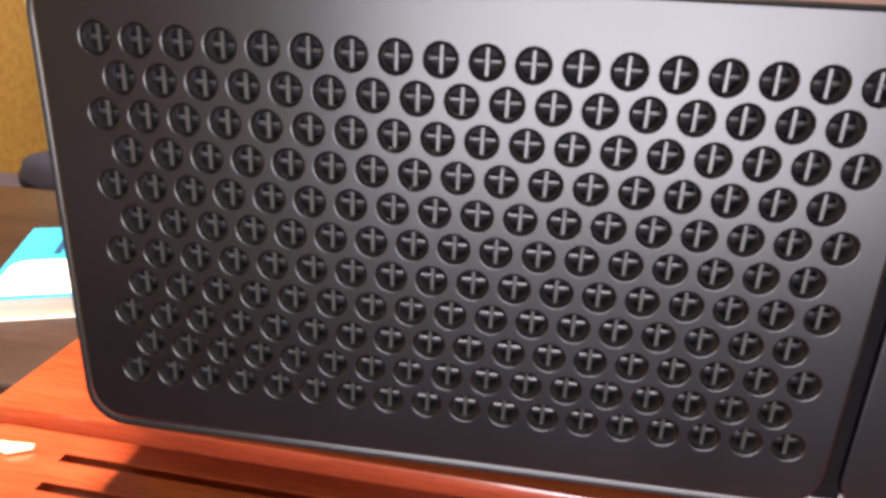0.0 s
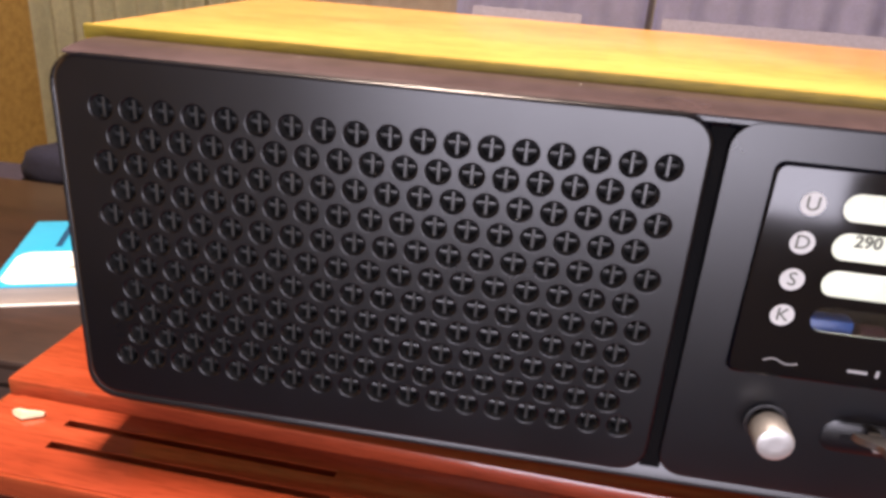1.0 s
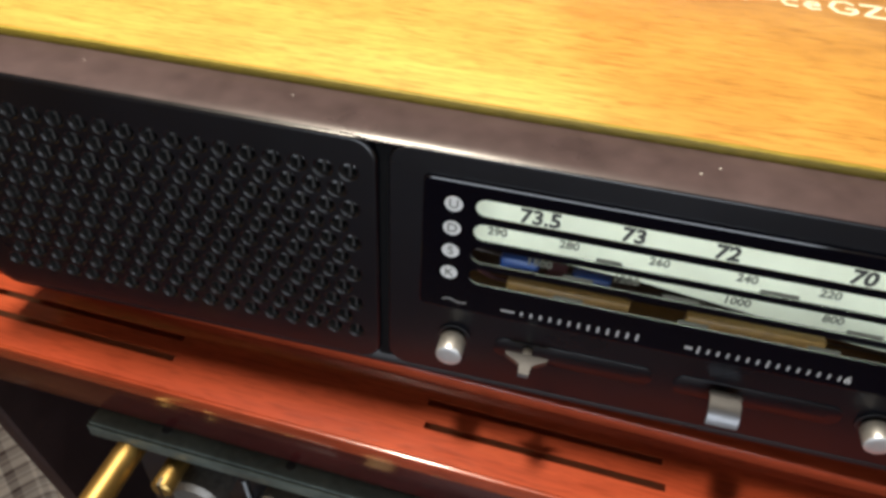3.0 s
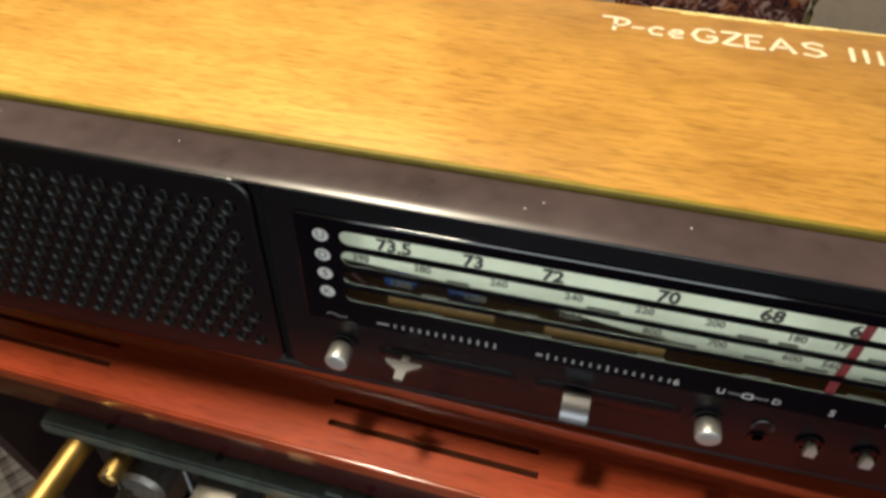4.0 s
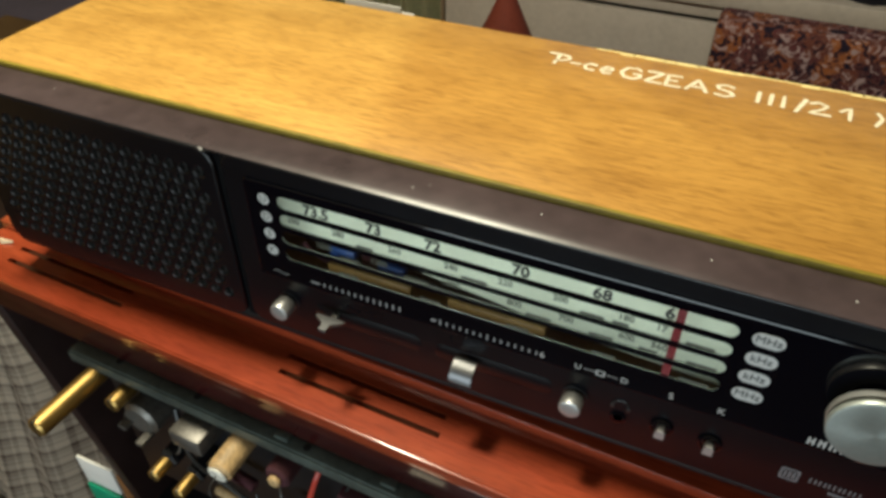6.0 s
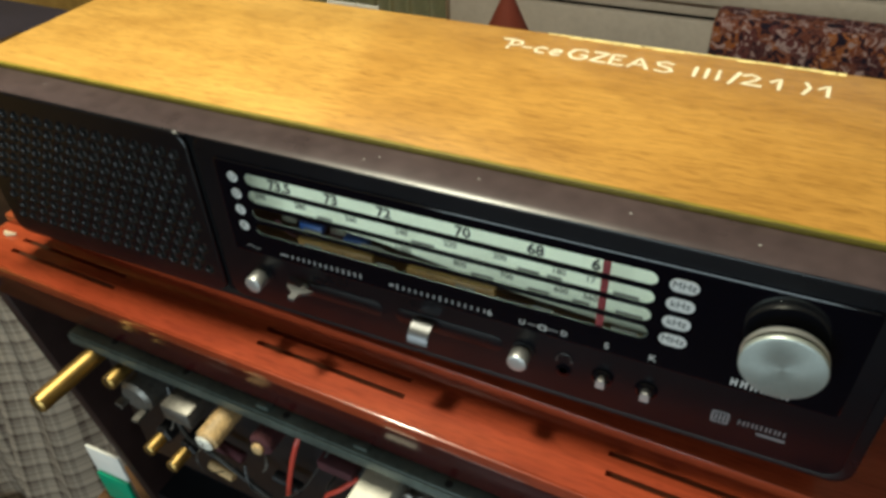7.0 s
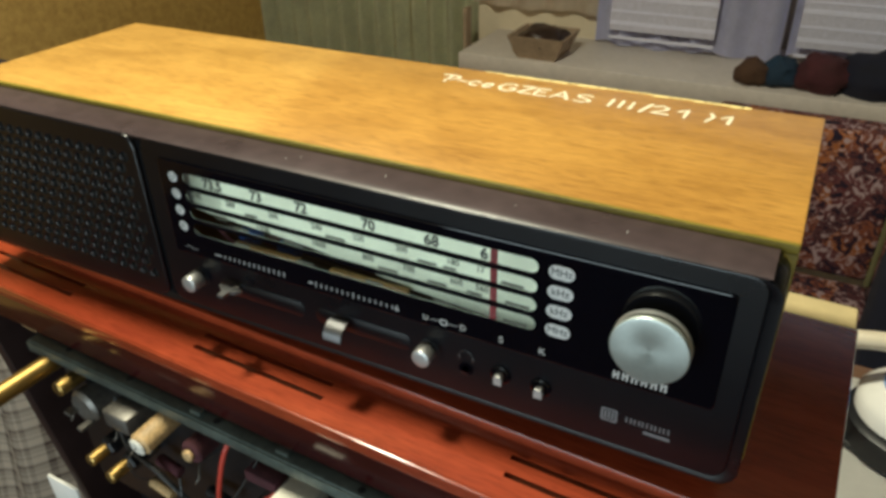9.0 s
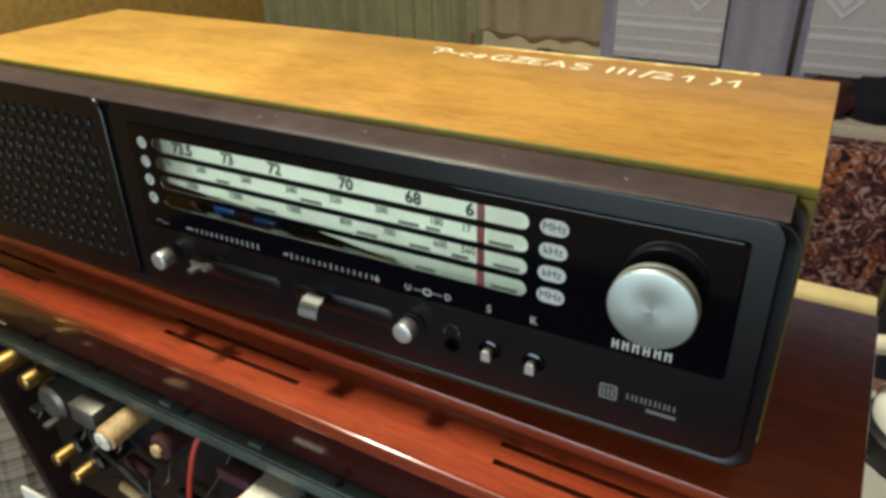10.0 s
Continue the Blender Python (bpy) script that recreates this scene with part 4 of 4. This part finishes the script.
# table under the cabinet
TZ = BOT - 0.02
table = thing("work_table", "brown wooden work table carrying the old radio cabinet", "table")
part("tabletop", box(-3.6, 4.45, -1.2, 4.6, TZ - 0.3, TZ, 0.04), TABLEWOOD, table)
for x in (-3.3, 4.1):
    for y in (-0.9, 4.3):
        part("leg", box(x - 0.25, x + 0.25, y - 0.25, y + 0.25, FZ - 0.1, TZ - 0.3, 0.03), TABLEWOOD, table)

# a tall carton standing on the table behind the cabinet
carton = thing("white_carton", "tall white carton with dark print standing behind the cabinet", "carton")
part("body", box(-1.45, -0.85, 3.4, 3.7, TZ + 0.002, -0.46, 0.02), GREYCARD, carton)
part("flap", box(-1.45, -0.85, 3.38, 3.40, -0.52, -0.29, 0.004), GREYCARD, carton)
for x, w in ((-1.33, 0.12), (-1.12, 0.16), (-0.94, 0.08)):
    part("printed_bar", box(x - w / 2, x + w / 2, 3.375, 3.38, -0.50, -0.36), MAROONCLOTH, carton)

# side table with papers and a white jug
SZ = -4.1
side = thing("side_table", "dark brown wooden side table with papers on it", "table")
part("tabletop", box(4.5, 11.0, 0.8, 5.7, SZ - 0.3, SZ, 0.04), TABLEWOOD, side)
for x in (4.9, 10.6):
    for y in (1.1, 5.4):
        part("leg", box(x - 0.2, x + 0.2, y - 0.2, y + 0.2, FZ - 0.1, SZ - 0.3, 0.03), TABLEWOOD, side)


def sheet(name, x, y, z, w, h, turn, mat, label):
    bm = bmesh.new()
    n = 8
    vs = [[bm.verts.new((w * (i / n - 0.5), h * (j / n - 0.5), 0.03 * noise.noise(Vector((i * 0.4, j * 0.4, x))) ** 2)) for j in range(n + 1)] for i in range(n + 1)]
    for i in range(n):
        for j in range(n):
            bm.faces.new((vs[i][j], vs[i + 1][j], vs[i + 1][j + 1], vs[i][j + 1]))
    bmesh.ops.solidify(bm, geom=bm.faces[:], thickness=0.012)
    bm.transform(pose(x, y, z + 0.02, 0, 0, turn))
    return tagged(part(name, bm, mat), label, "paper")


sheet("paper_sheet", 5.5, 4.1, SZ, 1.95, 2.6, 2, PAPER, "white sheet of paper on the side table")
tagged(part("power_cable", tube([(4.52, 4.25, SZ + 0.09), (4.75, 4.05, SZ + 0.09), (5.2, 3.75, SZ + 0.09), (5.7, 3.5, SZ + 0.08), (6.5, 3.6, SZ + 0.04)], 0.03), BLACKWIRE), "thin black power cable across the paper", "cable")

jug = thing("white_jug", "white enamel jug with ivory handle on a dark stand", "jug", m=Matrix.Translation((0.530, 0.44, SZ * D + 0.0055)))
part("stand", turned([(0.62, 0.0), (0.66, 0.03), (0.66, 0.32), (0.6, 0.36)], "z", 36), BAKELITE, jug, "dark round stand")
part("base_ring", turned([(0.5, 0.36), (0.60, 0.40), (0.60, 0.56), (0.55, 0.62), (0.40, 0.74)], "z", 40), ENAMEL, jug)
part("bevel", turned([(0.402, 0.735), (0.36, 0.80), (0.30, 1.0)], "z", 40), ENAMEL_BLUE, jug, "pale blue band")
part("body", turned([(0.30, 1.0), (0.29, 1.2), (0.27, 1.7), (0.25, 1.78), (0.1, 1.8)], "z", 40), ENAMEL, jug)
part("handle", tube([(-0.27, 0.0, 1.25), (-0.6, -0.02, 1.22), (-0.95, -0.02, 1.12), (-1.1, 0.0, 0.9), (-1.1, 0.1, 0.5)], 0.1, 12), IVORY, jug, "ivory round handle")

# left of the cabinet: a low dark chest with a book on it, plum cloth and a black bag behind
chest = thing("dark_chest", "dark brown wooden chest beside the cabinet", "chest")
part("body", box(-8.2, -3.14, 1.5, 4.6, FZ - 0.1, -2.101, 0.04), DARKWOOD, chest)
part("lid", box(-8.26, -3.10, 1.44, 4.64, -2.10, -2.028, 0.02), DARKWOOD, chest)
drawer = part("drawer", box(-8.0, -3.4, 1.46, 1.498, -3.4, -2.25, 0.01), DARKWOOD, chest)
part("drawer_pull", rod((-5.7, 1.46, -2.8), (-5.7, 1.36, -2.8), 0.1, 16), DARKMETAL, drawer)
book = thing("paperback_book", "thick paperback with cyan and white cover lying on a chest", "book", m=pose(-0.411, 0.292, -0.2028, 0, 0, 21.4))
part("page_block", box(-0.72, 0.72, -0.63, 0.63, 0.012, 0.15, 0.01), PAGES, book, "yellowed page edges")
cover = part("cover", box(-0.75, 0.75, -0.66, 0.66, 0.15, 0.163, 0.004), CYAN, book, "cyan glossy cover")
part("back_cover", box(-0.75, 0.75, -0.66, 0.66, 0.0, 0.012, 0.004), PAPER, book)
part("white_label", loops([[(x, z, 0.1634) for x, z in rounded(-0.70, 0.72, -0.62, -0.04, 0.12)], [(x, z, 0.166) for x, z in rounded(-0.70, 0.72, -0.62, -0.04, 0.12)]]), PAPER, cover)
for x in (-0.2, 0.25):
    part("printed_bar", box(x - 0.08, x + 0.08, -0.36, -0.33, 0.1662, 0.168), PRINT_K, cover)
for x, w in ((-0.45, 0.05), (-0.30, 0.07), (-0.16, 0.05)):
    part("printed_bar", box(x - w / 2, x + w / 2, 0.08, 0.55, 0.1634, 0.1655), NAVY, cover)
part("pink_patch", box(0.05, 0.7, 0.05, 0.6, 0.1634, 0.1655), PINK, cover)

cloth = thing("plum_cloth_bench", "bench covered by a dark plum cloth against the wall", "bench")
part("cloth_top", box(-15.0, -4.0, 4.8, 6.8, -3.1, -2.6, 0.12, 3), PURPLECLOTH, cloth)
part("cloth_skirt", box(-14.9, -4.1, 4.9, 6.7, FZ - 0.1, -3.1, 0.05), PURPLECLOTH, cloth)


def crumple(name, c, size, mat, parent, seed, rough=0.3, sub=3):
    bm = bmesh.new()
    bmesh.ops.create_icosphere(bm, subdivisions=sub, radius=1)
    for v in bm.verts:
        p = v.co.copy()
        d = 1 + rough * noise.noise(p * 1.6 + Vector((seed, 0, 0))) + rough * 0.5 * noise.noise(p * 4 + Vector((0, seed, 0)))
        v.co = Vector((p.x * size[0], p.y * size[1], max(p.z, -0.75) * size[2])) * d
    bm.transform(Matrix.Translation(c))
    return part(name, bm, mat, parent, smooth=60)


bag = thing("black_bag", "soft black bag lying on the plum cloth", "bag")
crumple("bag_body", (-6.85, 6.2, -2.38), (0.62, 0.34, 0.30), NAVYCLOTH, bag, 3.0, 0.15)

# in front, below: a chair with a tartan blanket and a card on the floor side
blanket = thing("tartan_blanket", "brown and grey tartan blanket hanging in folds beside the cabinet", "blanket")
bm = bmesh.new()
N, M = 60, 40
grid = []
for i in range(N + 1):
    col = []
    for j in range(M + 1):
        u, v = i / N, j / M
        fold = 0.35 * math.sin(u * 16 + 1.3 * v) * (0.4 + 0.6 * v) + 0.15 * math.sin(u * 37 + 2)
        col.append(bm.verts.new((-9.0 + 5.4 * u + 0.1 * math.sin(7 * v), 1.0 + fold - 0.8 * v, -3.0 - 7.0 * v)))
    grid.append(col)
uv = bm.loops.layers.uv.new("UVMap")
for i in range(N):
    for j in range(M):
        f = bm.faces.new((grid[i][j], grid[i + 1][j], grid[i + 1][j + 1], grid[i][j + 1]))
        for lp, (a, b) in zip(f.loops, ((i, j), (i + 1, j), (i + 1, j + 1), (i, j + 1))):
            lp[uv].uv = (a / N * 2.0, b / M * 2.6)
bmesh.ops.solidify(bm, geom=bm.faces[:], thickness=0.06)
part("folded_cloth", bm, TARTAN, blanket, smooth=80)
stool = thing("wooden_stool", "brown wooden stool under the blanket", "stool")
part("seat", box(-8.5, -3.0, -4.0, 0.2, -8.6, -8.3, 0.08), FLOORWOOD, stool)
for x in (-8.1, -3.4):
    for y in (-3.6, -0.2):
        part("leg", box(x - 0.2, x + 0.2, y - 0.2, y + 0.2, FZ - 0.1, -8.6, 0.03), FLOORWOOD, stool)
card = thing("folder", "white folder with a green lower part leaning by the cabinet", "folder")
part("white_part", box(-3.5, -2.99, 0.14, 0.18, TZ, -4.68, 0.01), PAPER, card)
part("green_part", box(-3.45, -2.97, 0.09, 0.137, TZ, -5.12, 0.01), GREEN, card)

# window side: white sill bench, lace and drapes
bench = thing("window_bench", "low white painted bench with a dark gap under its top", "bench")
part("top", box(-8.4, 12.0, 21.0, 26.0, -6.35, -5.75, 0.05), WHITEPAINT, bench)
part("front", box(-8.2, 11.6, 21.2, 21.5, FZ - 0.1, -6.95, 0.04), WHITEPAINT, bench)
part("rail_board", box(-8.2, 11.6, 21.2, 21.4, -6.78, -6.351, 0.03), WHITEPAINT, bench)
part("frame", box(-8.1, 11.5, 21.6, 25.8, FZ - 0.1, -6.36), BAKELITE, bench)


def curtain(name, x0, x1, y, z0, z1, waves, depth, mat, label, hem=0.0):
    bm = bmesh.new()
    n, m = waves * 10, 10
    grid = []
    for i in range(n + 1):
        u = i / n
        row = []
        for j in range(m + 1):
            v = j / m
            z = z0 + (z1 - z0) * v + (hem * math.sin(u * math.pi * waves * 0.7 + 1) if j == 0 else 0)
            row.append(bm.verts.new((x0 + (x1 - x0) * u, y + depth * math.sin(u * waves * 2 * math.pi + 0.5 * math.sin(3 * v)) * (1 - 0.25 * v) + 0.3 * depth * math.sin(u * waves * 5.3), z)))
        grid.append(row)
    for i in range(n):
        for j in range(m):
            bm.faces.new((grid[i][j], grid[i + 1][j], grid[i + 1][j + 1], grid[i][j + 1]))
    bmesh.ops.solidify(bm, geom=bm.faces[:], thickness=0.03)
    c = thing(name, label, "curtain")
    part("fabric", bm, mat, c, smooth=80)
    part("rail", rod((x0 - 0.2, y, z1), (x1 + 0.2, y, z1), 0.1, 10), WHITEPAINT, c)
    return c


curtain("drape", -22.5, -10.0, 26.3, FZ + 0.2, 10.5, 13, 0.35, DRAPE, "grey-green drape hanging in upright folds")
curtain("lace_curtain", -9.3, -4.15, 24.3, -4.75, 10.3, 4, 0.15, LACE_W, "cream lace curtain ending above the bench", 0.05)
lace1 = curtain("lace_curtain", -4.2, 2.25, 24.2, -5.72, 10.3, 5, 0.17, LACE, "lilac-white lace curtain with diamond motifs", 0.06)
lace2 = curtain("lace_curtain", 2.45, 18.0, 24.0, -5.5, 10.3, 11, 0.18, LACE, "lilac-white lace curtain with diamond motifs", 0.12)


def motif(parent, x0, x1, y, z0):
    """A band of open mesh with bright lines and diamonds, worked into the lace."""
    part("mesh_band", box(x0, x1, y, y + 0.02, z0 + 0.3, z0 + 4.2), LACE_D, parent)
    for z, h in ((0.0, 0.1), (0.5, 0.14), (0.95, 0.08), (1.4, 0.16), (1.75, 0.07)):
        part("stripe", box(x0, x1, y - 0.03, y - 0.005, z0 + z, z0 + z + h), LACE_L, parent)
    k = x0 + 0.85
    while k < x1 - 0.4:
        for a, b in ((0.55, 0.38), (0.22, 0.0)):
            o = [(k + a, z0 + 2.6), (k, z0 + 2.6 + a), (k - a, z0 + 2.6), (k, z0 + 2.6 - a)]
            i = [(k + b, z0 + 2.6), (k, z0 + 2.6 + b), (k - b, z0 + 2.6), (k, z0 + 2.6 - b)]
            part("diamond", loops([[(x, y - 0.04, z) for x, z in o], [(x, y - 0.041, z) for x, z in i]], (False, False)), LACE_L, parent)
        k += 1.95


motif(lace1, -3.6, 0.1, 23.85, -5.4)
motif(lace2, 2.7, 12.0, 23.65, -5.3)

# things by the window
tray = thing("wooden_tray", "small flared grey-brown tray holding a dark brown cloth", "tray")
flare = [[(-5.45 + sx * w, 22.0 + sy * d, z) for sx, sy in ((-1, -1), (1, -1), (1, 1), (-1, 1))]
         for w, d, z in ((0.70, 0.75, -5.745), (1.05, 0.95, -4.95), (0.97, 0.88, -4.95), (0.62, 0.68, -5.65))]
part("box", loops(flare), TRAYWOOD, tray, smooth=0)
crumple("brown_cloth", (-5.45, 22.0, -5.15), (0.85, 0.72, 0.42), DARKWOOD, tray, 5.0, 0.4)
niche = thing("niche_board", "narrow dark-edged beige board at the end of the bench", "board")
part("board", box(-9.42, -9.28, 23.5, 24.0, FZ - 0.1, -4.80, 0.02), TRAYWOOD, niche)
part("panel", box(-9.28, -4.3, 24.7, 24.8, FZ - 0.1, -4.4), IVORY, niche)
clothes = thing("clothes_bundle", "bundle of navy, maroon and brown clothes on the white bench", "clothes")
crumple("navy_garment", (5.6, 22.0, -5.15), (1.6, 0.9, 0.8), NAVYCLOTH, clothes, 1.0)
crumple("maroon_garment", (3.7, 21.8, -5.25), (0.8, 0.7, 0.68), MAROONCLOTH, clothes, 2.0)
crumple("dark_sleeve", (2.5, 21.8, -5.35), (0.6, 0.5, 0.5), TEALCLOTH, clothes, 6.0)
crumple("brown_garment", (1.7, 21.6, -5.4), (0.5, 0.45, 0.45), TANCLOTH, clothes, 4.0)
navy_bag = thing("navy_bag", "dark navy fabric bag standing beside the armchair", "bag")
part("bag_body", box(5.45, 9.5, 10.4, 11.9, FZ - 0.1, -5.3, 0.35, 4), NAVYCLOTH, navy_bag)
part("bag_strap", tube([(6.0, 10.9, -5.4), (6.4, 10.8, -4.9), (7.4, 10.8, -4.8), (8.0, 10.9, -5.4)], 0.08), NAVYCLOTH, navy_bag)
tagged(part("felt_cone", turned([(1.1, 0), (1.1, 0.1), (0.15, 2.2), (0.02, 2.25)], "z", 24), TERRACOTTA, at=(-4.6, 17.5, -7.6)), "red-brown felt cone standing by the bench", "cone")

stool2 = thing("red_box", "plain red-brown wooden box beside the armchair", "box")
part("body", box(-0.95, 0.66, 13.2, 15.4, FZ - 0.1, -5.95, 0.06), TERRACOTTA, stool2)
part("lid", box(-1.0, 0.69, 13.15, 15.45, -5.949, -5.75, 0.04), TERRACOTTA, stool2)

chair = thing("patterned_armchair", "armchair in oriental red, brown and navy floral weave", "armchair")
part("backrest", box(1.35, 5.95, 16.3, 17.5, -9.0, -4.95, 0.18, 4), FLORAL, chair)
part("seat", box(1.3, 6.0, 12.3, 16.28, -10.2, -9.0, 0.2, 3), FLORAL, chair)
part("arm", box(6.02, 6.6, 12.3, 17.0, -11.0, -7.4, 0.2, 3), FLORAL, chair)
part("arm", box(0.7, 1.28, 12.3, 17.0, -11.0, -7.4, 0.2, 3), FLORAL, chair)
part("piping", tube([(5.95, 16.25, -9.0), (5.97, 16.25, -7.0), (5.96, 16.25, -5.1), (5.6, 16.25, -4.95)], 0.08), GREENCORD, chair, "olive cord piping")
for x in (1.2, 6.1):
    for y in (12.8, 16.8):
        part("leg", rod((x, y, FZ - 0.1), (x, y, -10.15), 0.2, 12), DARKWOOD, chair)
